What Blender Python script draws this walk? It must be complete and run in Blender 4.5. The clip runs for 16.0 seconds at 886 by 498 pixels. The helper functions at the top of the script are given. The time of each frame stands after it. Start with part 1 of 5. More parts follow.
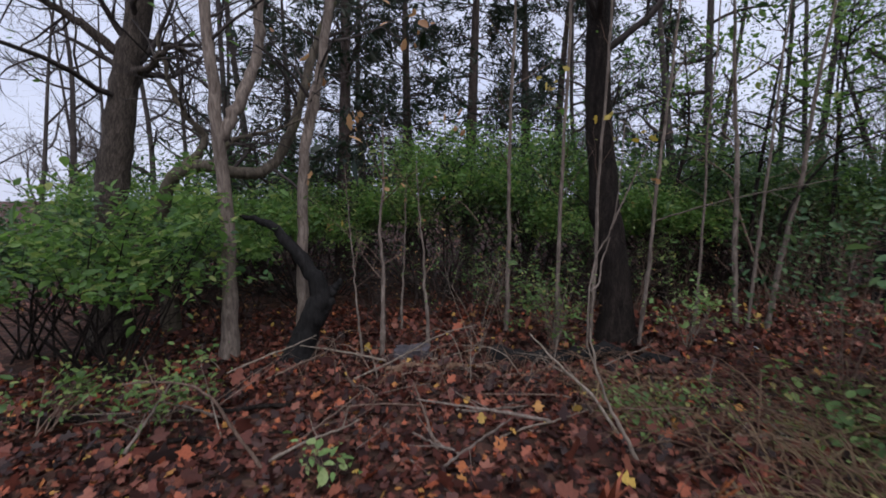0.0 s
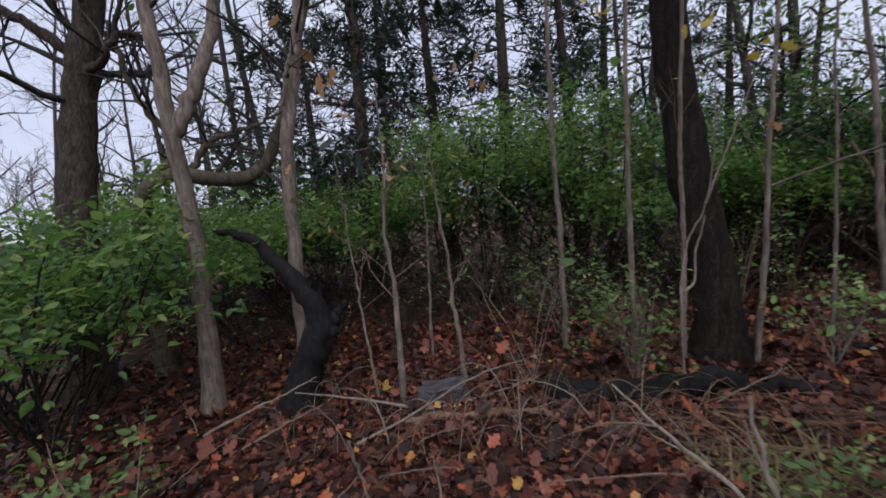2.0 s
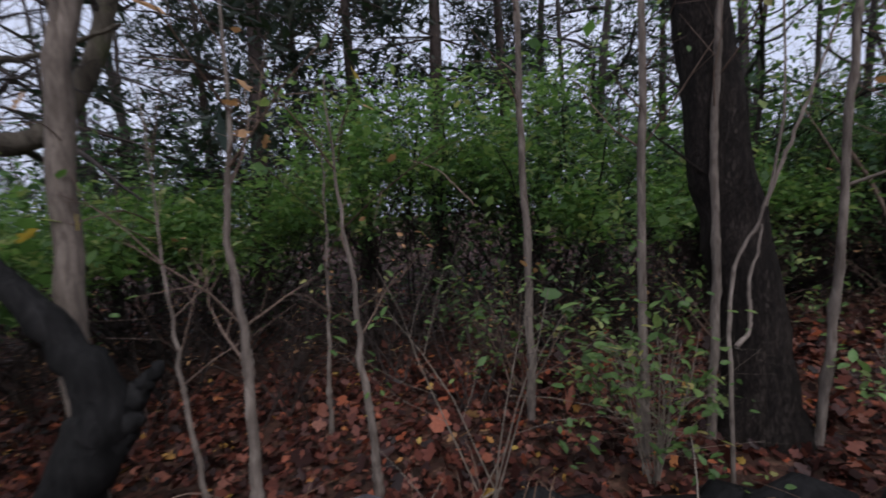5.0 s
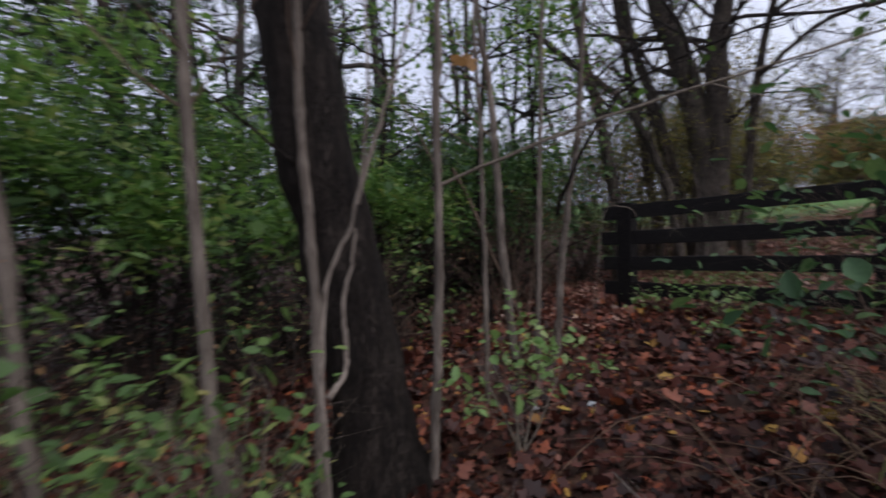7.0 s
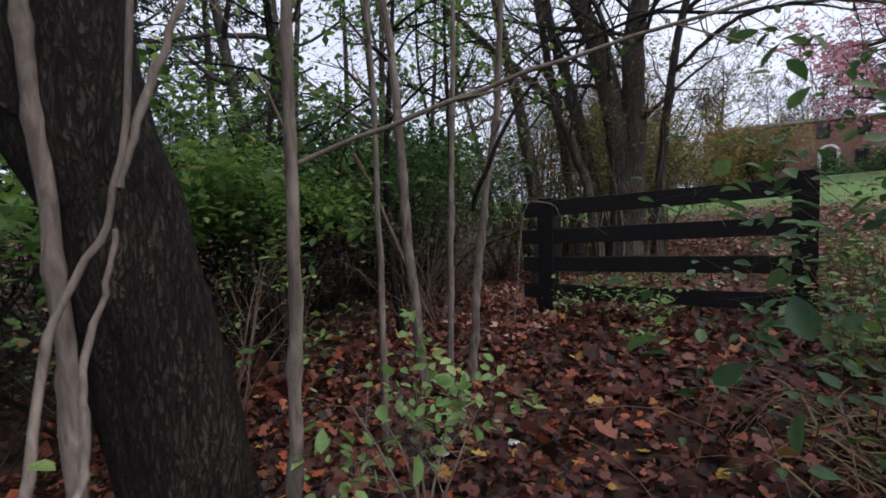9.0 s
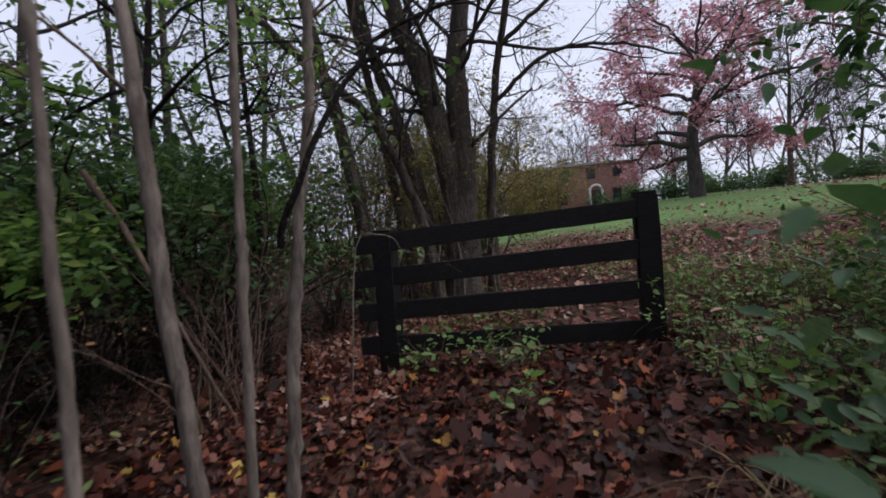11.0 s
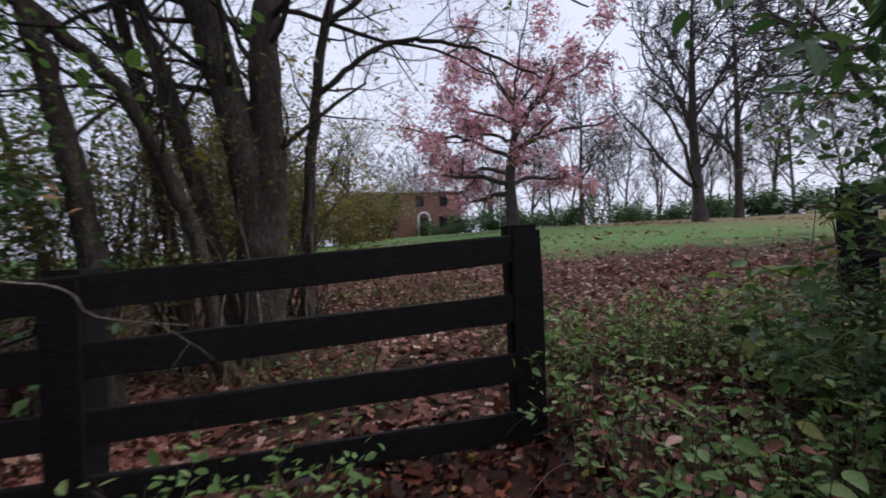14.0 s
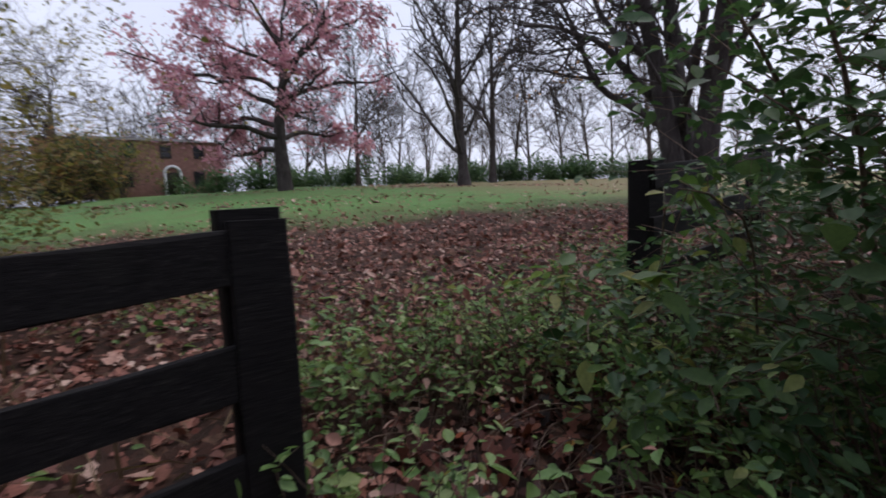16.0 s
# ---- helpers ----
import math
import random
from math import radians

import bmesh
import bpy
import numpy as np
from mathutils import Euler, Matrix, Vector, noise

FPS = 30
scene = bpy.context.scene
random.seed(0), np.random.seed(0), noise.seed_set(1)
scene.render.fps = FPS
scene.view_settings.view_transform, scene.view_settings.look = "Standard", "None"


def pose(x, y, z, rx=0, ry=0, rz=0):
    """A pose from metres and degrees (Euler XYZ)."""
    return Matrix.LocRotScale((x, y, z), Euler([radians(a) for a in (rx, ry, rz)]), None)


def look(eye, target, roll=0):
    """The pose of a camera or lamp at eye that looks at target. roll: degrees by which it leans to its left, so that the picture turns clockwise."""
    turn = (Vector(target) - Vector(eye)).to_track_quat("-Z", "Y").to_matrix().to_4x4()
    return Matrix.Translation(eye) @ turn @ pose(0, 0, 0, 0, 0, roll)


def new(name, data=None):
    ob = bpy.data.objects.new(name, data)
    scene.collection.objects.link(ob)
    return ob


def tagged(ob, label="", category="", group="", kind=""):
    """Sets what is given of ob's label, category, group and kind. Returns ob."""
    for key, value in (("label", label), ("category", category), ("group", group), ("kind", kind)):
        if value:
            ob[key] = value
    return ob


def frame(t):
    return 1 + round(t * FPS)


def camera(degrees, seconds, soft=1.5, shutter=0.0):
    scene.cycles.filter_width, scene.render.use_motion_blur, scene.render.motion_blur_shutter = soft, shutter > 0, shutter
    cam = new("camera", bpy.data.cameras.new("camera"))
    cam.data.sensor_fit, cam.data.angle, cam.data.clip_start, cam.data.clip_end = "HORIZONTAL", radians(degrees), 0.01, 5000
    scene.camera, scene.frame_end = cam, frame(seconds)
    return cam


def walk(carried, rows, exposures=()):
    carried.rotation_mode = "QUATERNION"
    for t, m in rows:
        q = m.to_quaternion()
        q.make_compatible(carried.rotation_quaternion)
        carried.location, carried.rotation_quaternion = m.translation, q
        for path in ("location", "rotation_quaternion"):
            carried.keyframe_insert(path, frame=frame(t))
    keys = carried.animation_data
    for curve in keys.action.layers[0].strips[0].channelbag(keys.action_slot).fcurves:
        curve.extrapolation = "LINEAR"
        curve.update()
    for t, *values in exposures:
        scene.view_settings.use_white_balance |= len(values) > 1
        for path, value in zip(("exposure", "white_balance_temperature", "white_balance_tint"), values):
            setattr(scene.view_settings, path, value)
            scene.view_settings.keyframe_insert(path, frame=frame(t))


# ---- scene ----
cam = camera(89.3, 16.0, soft=1.7, shutter=0.5)
METRES, EYE, TILT, LEAN, TURN = 9.8, 1.5, -6.5, 0.3, 0.0
ROWS = [
    (0.0, 0.0, 0.0, 0.0, 0.0, 0.0, -0.0),
    (0.5, 0.0033, 0.0356, 0.0063, 1.48, 1.78, 0.28),
    (1.0, 0.005, 0.0777, 0.004, 0.22, 2.84, 3.81),
    (1.5, 0.0153, 0.1133, 0.0022, 3.0, 2.11, 5.32),
    (2.0, 0.0183, 0.1478, 0.004, 6.05, 0.08, 4.82),
    (2.5, 0.0101, 0.1877, 0.0066, 9.86, 1.2, 5.48),
    (3.0, 0.0062, 0.2222, 0.0072, 15.11, 1.34, 4.33),
    (5.5, 0.0132, 0.3605, 0.0034, -11.39, 1.98, 3.17),
    (6.0, 0.0376, 0.3805, 0.003, -19.77, 2.61, 2.78),
    (6.5, 0.0725, 0.3967, 0.0062, -31.2, 1.62, 4.06),
    (7.0, 0.1072, 0.4151, -0.0006, -43.03, 0.43, 7.44),
    (7.5, 0.1397, 0.4323, 0.0006, -52.67, -1.21, 8.23),
    (8.0, 0.1606, 0.4442, 0.0044, -52.21, -1.64, 7.45),
    (10.5, 0.2377, 0.4912, 0.0006, -62.15, 1.64, 9.57),
    (11.0, 0.2812, 0.5116, 0.0051, -74.97, -0.19, 10.97),
    (11.5, 0.3003, 0.5059, 0.0102, -74.75, 0.7, 11.85),
    (12.0, 0.3086, 0.5063, 0.0107, -79.55, 0.28, 11.47),
    (12.5, 0.3272, 0.5072, 0.0085, -87.2, -0.87, 10.0),
    (13.0, 0.3625, 0.5152, 0.0181, -85.61, 1.14, 8.96),
    (13.5, 0.4083, 0.5221, 0.0165, -91.79, -0.18, 8.76),
    (14.0, 0.451, 0.5192, 0.0186, -96.92, -1.07, 8.81),
    (14.5, 0.4905, 0.5159, 0.0237, -104.4, -2.95, 9.18),
    (15.0, 0.5306, 0.5119, 0.0259, -112.45, -4.73, 8.46),
    (15.5, 0.5564, 0.4874, 0.0242, -118.81, -7.16, 8.14),
    (16.0, 0.5748, 0.4644, 0.0258, -125.01, -10.28, 7.38),
]
walk(cam, [(t, pose(0, 0, EYE, TILT, LEAN, TURN) @ pose(METRES * x, METRES * y, METRES * z, 90 + pitch, roll, yaw)) for t, x, y, z, yaw, pitch, roll in ROWS],
     exposures=[(0.0, 0.16, 6250, 12), (3.0, 0.12, 6250, 12), (5.5, 0.12, 6200, 11), (6.5, 0.12, 6300, 11), (8.0, 0.46, 6400, 11), (10.5, 0.36, 6400, 10), (11.0, 0.22, 6400, 11), (12.5, 0.24, 6400, 11), (14.0, 0.22, 6350, 11), (16.0, 0.2, 6350, 12)])

# ---- light: an overcast evening sky ----
SUN_ROT, SUN_EL = radians(165), radians(52)
world = bpy.data.worlds.new("overcast_sky")
scene.world = world
world.use_nodes = True
wn, wl = world.node_tree.nodes, world.node_tree.links
sky = wn.new("ShaderNodeTexSky")
sky.sky_type, sky.sun_disc, sky.sun_elevation, sky.sun_rotation = "NISHITA", False, SUN_EL, SUN_ROT
sky.air_density, sky.dust_density, sky.ozone_density = 1.0, 4.0, 2.0
cloud = wn.new("ShaderNodeTexNoise")
cloud.inputs["Scale"].default_value, cloud.inputs["Detail"].default_value = 2.2, 6
ramp = wn.new("ShaderNodeValToRGB")
ramp.color_ramp.elements[0].position, ramp.color_ramp.elements[0].color = 0.3, (5.2, 5.5, 6.9, 1)
ramp.color_ramp.elements[1].position, ramp.color_ramp.elements[1].color = 0.75, (7.2, 7.5, 8.8, 1)
mix = wn.new("ShaderNodeMix")
mix.data_type = "RGBA"
mix.inputs["Factor"].default_value = 0.85
wl.new(cloud.outputs["Fac"], ramp.inputs["Fac"])
wl.new(sky.outputs["Color"], mix.inputs["A"])
wl.new(ramp.outputs["Color"], mix.inputs["B"])
wl.new(mix.outputs["Result"], wn["Background"].inputs["Color"])
wn["Background"].inputs["Strength"].default_value = 0.118
sun = new("sun", bpy.data.lights.new("sun", "SUN"))
sun.data.energy, sun.data.angle, sun.data.color = 1.5, radians(60), (1.0, 0.97, 0.95)
sun.matrix_world = look((math.sin(SUN_ROT) * math.cos(SUN_EL) * 40, math.cos(SUN_ROT) * math.cos(SUN_EL) * 40, math.sin(SUN_EL) * 40), (0, 0, 0))

# ---- materials ----
MATS = {}


def ramp_of(nt, fac, stops):
    node = nt.nodes.new("ShaderNodeValToRGB")
    node.color_ramp.interpolation = "LINEAR"
    while len(node.color_ramp.elements) < len(stops):
        node.color_ramp.elements.new(0.5)
    for el, (p, c) in zip(node.color_ramp.elements, stops):
        el.position, el.color = p, (*c, 1)
    nt.links.new(fac, node.inputs["Fac"])
    return node.outputs["Color"]


def mixed(nt, fac, a, b, mode="MIX"):
    node = nt.nodes.new("ShaderNodeMix")
    node.data_type, node.blend_type = "RGBA", mode
    for key, v in (("Factor", fac), ("A", a), ("B", b)):
        if isinstance(v, (int, float)):
            node.inputs[key].default_value = v
        elif isinstance(v, tuple):
            node.inputs[key].default_value = (*v, 1)
        else:
            nt.links.new(v, node.inputs[key])
    return node.outputs["Result"]


def noise_of(nt, scale, detail=4, stretch=None, rough=0.55, distortion=0.0):
    co = nt.nodes.new("ShaderNodeTexCoord")
    n = nt.nodes.new("ShaderNodeTexNoise")
    n.inputs["Scale"].default_value, n.inputs["Detail"].default_value = scale, detail
    n.inputs["Roughness"].default_value, n.inputs["Distortion"].default_value = rough, distortion
    src = co.outputs["Object"]
    if stretch:
        mp = nt.nodes.new("ShaderNodeMapping")
        mp.inputs["Scale"].default_value = stretch
        nt.links.new(src, mp.inputs["Vector"])
        src = mp.outputs["Vector"]
    nt.links.new(src, n.inputs["Vector"])
    return n.outputs["Fac"]


def base_material(name, rough=0.8, spec=0.3):
    m = bpy.data.materials.new(name)
    m.use_nodes = True
    b = m.node_tree.nodes["Principled BSDF"]
    b.inputs["Roughness"].default_value, b.inputs["Specular IOR Level"].default_value = rough, spec
    MATS[name] = m
    return m, m.node_tree, b


def bump_into(nt, b, height, strength, distance):
    node = nt.nodes.new("ShaderNodeBump")
    node.inputs["Strength"].default_value, node.inputs["Distance"].default_value = strength, distance
    nt.links.new(height, node.inputs["Height"])
    nt.links.new(node.outputs["Normal"], b.inputs["Normal"])


def bark(name, dark, light, moss=None, scale=14, bump=0.02, plates=0.0):
    m, nt, b = base_material(name, 0.9, 0.15)
    n1 = noise_of(nt, scale, 8, (1, 1, 0.22), 0.65, 0.6)
    n2 = noise_of(nt, 1.7, 3)
    col = ramp_of(nt, n1, [(0.32, dark), (0.52, tuple((p + q) / 2 for p, q in zip(dark, light))), (0.7, light)])
    col = mixed(nt, ramp_of(nt, n2, [(0.4, (0, 0, 0)), (0.65, (0.5, 0.5, 0.5))]), col, tuple(c * 0.6 for c in dark))
    height_map = n1
    if plates:
        co = nt.nodes.new("ShaderNodeTexCoord")
        mp = nt.nodes.new("ShaderNodeMapping")
        mp.inputs["Scale"].default_value = (1, 1, 0.3)
        vor = nt.nodes.new("ShaderNodeTexVoronoi")
        vor.feature = "DISTANCE_TO_EDGE"
        vor.inputs["Scale"].default_value = plates
        nt.links.new(co.outputs["Object"], mp.inputs["Vector"])
        nt.links.new(mixed(nt, 0.22, mp.outputs["Vector"], n1, "ADD"), vor.inputs["Vector"])
        crack = ramp_of(nt, vor.outputs["Distance"], [(0.0, (0.25, 0.25, 0.25)), (0.2, (1, 1, 1))])
        col = mixed(nt, crack, tuple(c * 0.35 for c in dark), col)
        height_map = mixed(nt, 0.6, n1, crack)
    if moss:
        n3 = noise_of(nt, 3.1, 4)
        col = mixed(nt, ramp_of(nt, n3, [(0.52, (0, 0, 0)), (0.68, (0.7, 0.7, 0.7))]), col, moss)
    nt.links.new(col, b.inputs["Base Color"])
    bump_into(nt, b, height_map, 0.9, bump)
    return m


def leafy(name, stops, translucency=0.35, rough=0.5, spec=0.35, glow=(0.04, 0.07, 0.0)):
    """Leaf blades: colour per blade, with a mottled face; light shines through in part."""
    m, nt, b = base_material(name, rough, spec)
    geo = nt.nodes.new("ShaderNodeNewGeometry")
    col = ramp_of(nt, geo.outputs["Random Per Island"], stops)
    n = noise_of(nt, 55, 3)
    col = mixed(nt, ramp_of(nt, n, [(0.35, (0, 0, 0)), (0.7, (0.35, 0.35, 0.35))]), col, tuple(0.5 * c for c in stops[0][1]))
    nt.links.new(col, b.inputs["Base Color"])
    if translucency:
        tr = nt.nodes.new("ShaderNodeBsdfTranslucent")
        nt.links.new(mixed(nt, 1.0, col, glow, "ADD"), tr.inputs["Color"])
        mx = nt.nodes.new("ShaderNodeMixShader")
        mx.inputs[0].default_value = translucency
        nt.links.new(b.outputs[0], mx.inputs[1])
        nt.links.new(tr.outputs[0], mx.inputs[2])
        nt.links.new(mx.outputs[0], nt.nodes["Material Output"].inputs["Surface"])
    return m


bark("bark_grey", (0.06, 0.048, 0.04), (0.22, 0.18, 0.15), scale=22, plates=40)
bark("bark_sapling", (0.085, 0.066, 0.055), (0.31, 0.255, 0.215), scale=26, bump=0.008)
bark("bark_dark", (0.017, 0.013, 0.012), (0.085, 0.066, 0.056), scale=16, bump=0.04, plates=48)
bark("bark_cedar", (0.03, 0.022, 0.02), (0.11, 0.085, 0.075), scale=18)
bark("bark_far", (0.035, 0.029, 0.028), (0.105, 0.09, 0.083), scale=12)
bark("bark_moss", (0.055, 0.045, 0.035), (0.19, 0.16, 0.125), moss=(0.06, 0.075, 0.02), scale=18)
bark("charred_wood", (0.006, 0.006, 0.006), (0.03, 0.028, 0.028), scale=20, bump=0.03)
bark("twig_brown", (0.09, 0.06, 0.045), (0.26, 0.185, 0.145), scale=40, bump=0.003)
bark("twig_pale", (0.13, 0.105, 0.085), (0.33, 0.275, 0.22), scale=40, bump=0.003)
bark("log_brown", (0.1, 0.055, 0.035), (0.28, 0.19, 0.13), scale=24, bump=0.01)
leafy("leaf_honeysuckle", [(0.0, (0.055, 0.115, 0.036)), (0.4, (0.115, 0.215, 0.06)), (0.8, (0.185, 0.31, 0.085)), (1.0, (0.34, 0.37, 0.12))], 0.5, glow=(0.04, 0.08, 0.0))
leafy("leaf_dark_green", [(0.0, (0.03, 0.07, 0.028)), (0.6, (0.065, 0.135, 0.052)), (1.0, (0.13, 0.2, 0.07))], 0.35, glow=(0.015, 0.03, 0.0))
leafy("leaf_weed", [(0.0, (0.06, 0.11, 0.036)), (0.5, (0.115, 0.205, 0.06)), (0.85, (0.21, 0.31, 0.095)), (1.0, (0.4, 0.34, 0.12))], 0.4)
leafy("leaf_pale", [(0.0, (0.15, 0.27, 0.08)), (0.6, (0.24, 0.38, 0.13)), (1.0, (0.4, 0.47, 0.2))], 0.4, 0.45)
leafy("leaf_cedar", [(0.0, (0.022, 0.03, 0.026)), (0.6, (0.042, 0.058, 0.05)), (1.0, (0.085, 0.09, 0.075))], 0.1, 0.8, 0.1)
# autumn red, lightened towards mauve to stand for haze before the oak
leafy("leaf_red", [(0.0, (0.3, 0.13, 0.16)), (0.5, (0.44, 0.22, 0.26)), (0.85, (0.54, 0.33, 0.36)), (1.0, (0.57, 0.38, 0.33))], 0.55, glow=(0.22, 0.09, 0.11))
leafy("leaf_orange", [(0.0, (0.26, 0.13, 0.065)), (1.0, (0.5, 0.29, 0.13))], 0.35, glow=(0.08, 0.04, 0.0))
leafy("leaf_yellow", [(0.0, (0.3, 0.2, 0.03)), (0.6, (0.42, 0.3, 0.05)), (1.0, (0.5, 0.42, 0.1))], 0.4, glow=(0.1, 0.08, 0.0))
leafy("leaf_yellow_green", [(0.0, (0.09, 0.09, 0.03)), (0.6, (0.19, 0.175, 0.055)), (1.0, (0.33, 0.25, 0.08))], 0.45, glow=(0.05, 0.045, 0.0))
# damp red-brown, darkened further in place of shade under the trees
leafy("leaf_fallen", [(0.0, (0.014, 0.007, 0.006)), (0.25, (0.032, 0.011, 0.009)), (0.5, (0.078, 0.023, 0.016)), (0.75, (0.15, 0.043, 0.028)), (0.9, (0.24, 0.09, 0.058)), (0.97, (0.4, 0.1, 0.042)), (1.0, (0.52, 0.36, 0.08))], 0.06, 0.5, 0.28, glow=(0.02, 0.0, 0.0))
leafy("leaf_dry", [(0.0, (0.06, 0.027, 0.022)), (0.35, (0.2, 0.07, 0.05)), (0.75, (0.4, 0.18, 0.13)), (1.0, (0.6, 0.42, 0.34))], 0.1, 0.6, 0.25, glow=(0.02, 0.01, 0.0))
leafy("straw", [(0.0, (0.1, 0.065, 0.04)), (0.6, (0.2, 0.14, 0.085)), (1.0, (0.13, 0.15, 0.05))], 0.1, 0.8, 0.1, glow=(0.02, 0.01, 0.0))
leafy("grass_blade", [(0.0, (0.04, 0.1, 0.025)), (0.6, (0.08, 0.19, 0.045)), (1.0, (0.14, 0.24, 0.07))], 0.3, 0.6, 0.2)


def fence_wood():
    m, nt, b = base_material("black_fence_paint", 0.75, 0.15)
    n1 = noise_of(nt, 9, 8, (14, 1, 14), 0.6)
    n2 = noise_of(nt, 4, 5)
    col = ramp_of(nt, n1, [(0.35, (0.007, 0.006, 0.0065)), (0.6, (0.016, 0.0135, 0.0135)), (0.8, (0.045, 0.038, 0.035))])
    col = mixed(nt, ramp_of(nt, n2, [(0.55, (0, 0, 0)), (0.75, (0.5, 0.5, 0.5))]), col, (0.02, 0.019, 0.016))
    nt.links.new(col, b.inputs["Base Color"])
    bump_into(nt, b, n1, 0.6, 0.004)


fence_wood()


def plain(name, a, c, scale=6, rough=0.8, bump=0.0, spec=0.3):
    m, nt, b = base_material(name, rough, spec)
    n = noise_of(nt, scale, 6)
    nt.links.new(ramp_of(nt, n, [(0.3, a), (0.7, c)]), b.inputs["Base Color"])
    if bump:
        bump_into(nt, b, n, 0.7, bump)
    return m


plain("brick_red", (0.2, 0.1, 0.08), (0.34, 0.18, 0.145), 3)
plain("mortar", (0.3, 0.27, 0.25), (0.4, 0.36, 0.33), 12)
plain("roof_shingle", (0.035, 0.032, 0.032), (0.09, 0.08, 0.078), 8)
plain("white_paint", (0.68, 0.68, 0.68), (0.82, 0.82, 0.8), 5, 0.5)
plain("door_dark", (0.03, 0.02, 0.018), (0.07, 0.045, 0.035), 5, 0.5)
plain("stone_grey", (0.03, 0.026, 0.03), (0.095, 0.085, 0.095), 9, 0.85, 0.012)
plain("white_litter", (0.62, 0.62, 0.64), (0.85, 0.85, 0.86), 20, 0.4)
m_glass, nt_glass, b_glass = base_material("window_glass", 0.05, 0.6)
b_glass.inputs["Base Color"].default_value = (0.02, 0.022, 0.025, 1)


def ground_material():
    m, nt, b = base_material("leaf_litter_ground", 0.9, 0.15)
    n1 = noise_of(nt, 16, 8, None, 0.7, 0.8)
    n2 = noise_of(nt, 0.55, 5)
    vor = nt.nodes.new("ShaderNodeTexVoronoi")
    vor.inputs["Scale"].default_value = 11
    co = nt.nodes.new("ShaderNodeTexCoord")
    nt.links.new(co.outputs["Object"], vor.inputs["Vector"])
    sep = nt.nodes.new("ShaderNodeSeparateColor")
    nt.links.new(vor.outputs["Color"], sep.inputs[0])
    litter = ramp_of(nt, sep.outputs[0], [(0.0, (0.022, 0.011, 0.009)), (0.5, (0.065, 0.027, 0.02)), (0.8, (0.12, 0.052, 0.036)), (1.0, (0.2, 0.11, 0.075))])
    soil = ramp_of(nt, n1, [(0.3, (0.022, 0.015, 0.011)), (0.7, (0.075, 0.05, 0.036))])
    litter = mixed(nt, ramp_of(nt, n1, [(0.4, (0.8, 0.8, 0.8)), (0.6, (0.1, 0.1, 0.1))]), litter, soil)
    grass = ramp_of(nt, n1, [(0.3, (0.065, 0.13, 0.04)), (0.55, (0.12, 0.23, 0.07)), (0.75, (0.19, 0.27, 0.1))])
    n3 = noise_of(nt, 1.1, 6, None, 0.7)
    grass = mixed(nt, ramp_of(nt, n3, [(0.48, (0, 0, 0)), (0.66, (0.65, 0.65, 0.65))]), grass, (0.15, 0.12, 0.06))
    dry = ramp_of(nt, n1, [(0.3, (0.16, 0.11, 0.065)), (0.7, (0.32, 0.22, 0.14))])
    # how far a place lies out on the lawn, east of the fence
    xyz = nt.nodes.new("ShaderNodeSeparateXYZ")
    nt.links.new(co.outputs["Object"], xyz.inputs[0])

    def maths(op, a, c):
        node = nt.nodes.new("ShaderNodeMath")
        node.operation = op
        for k, v in enumerate((a, c)):
            if isinstance(v, (int, float)):
                node.inputs[k].default_value = v
            else:
                nt.links.new(v, node.inputs[k])
        return node.outputs[0]
    out = maths("ADD", maths("MULTIPLY", xyz.outputs[0], 0.9), maths("MULTIPLY", xyz.outputs[1], -0.42))
    out = maths("ADD", out, maths("MULTIPLY", maths("SUBTRACT", n2, 0.5), 9))
    lawn = maths("MULTIPLY", maths("SUBTRACT", out, 12.5), 0.22)
    far = maths("MULTIPLY", maths("SUBTRACT", out, 48), 0.3)
    c = mixed(nt, ramp_of(nt, lawn, [(0, (0, 0, 0)), (1, (1, 1, 1))]), litter, grass)
    c = mixed(nt, ramp_of(nt, far, [(0, (0, 0, 0)), (1, (0.6, 0.6, 0.6))]), c, dry)
    south = maths("MULTIPLY", maths("SUBTRACT", maths("ADD", maths("MULTIPLY", xyz.outputs[1], -1), maths("MULTIPLY", n2, 8)), 10), 0.16)
    south = maths("MULTIPLY", ramp_of(nt, south, [(0, (0, 0, 0)), (1, (0.7, 0.7, 0.7))]), ramp_of(nt, lawn, [(0, (0, 0, 0)), (1, (1, 1, 1))]))
    c = mixed(nt, south, c, mixed(nt, 0.5, dry, (0.16, 0.09, 0.05)))
    nt.links.new(c, b.inputs["Base Color"])
    bump_into(nt, b, n1, 0.8, 0.04)


ground_material()

# ---- mesh helpers ----
rng = np.random.default_rng(7)


def reseed(x, y, salt=0):
    """Each plant grows from the spot it stands on, whatever was built before it."""
    global rng
    rng = np.random.default_rng([int(abs(x) * 1000), int(abs(y) * 1000), int(x < 0) * 2 + int(y < 0), salt])


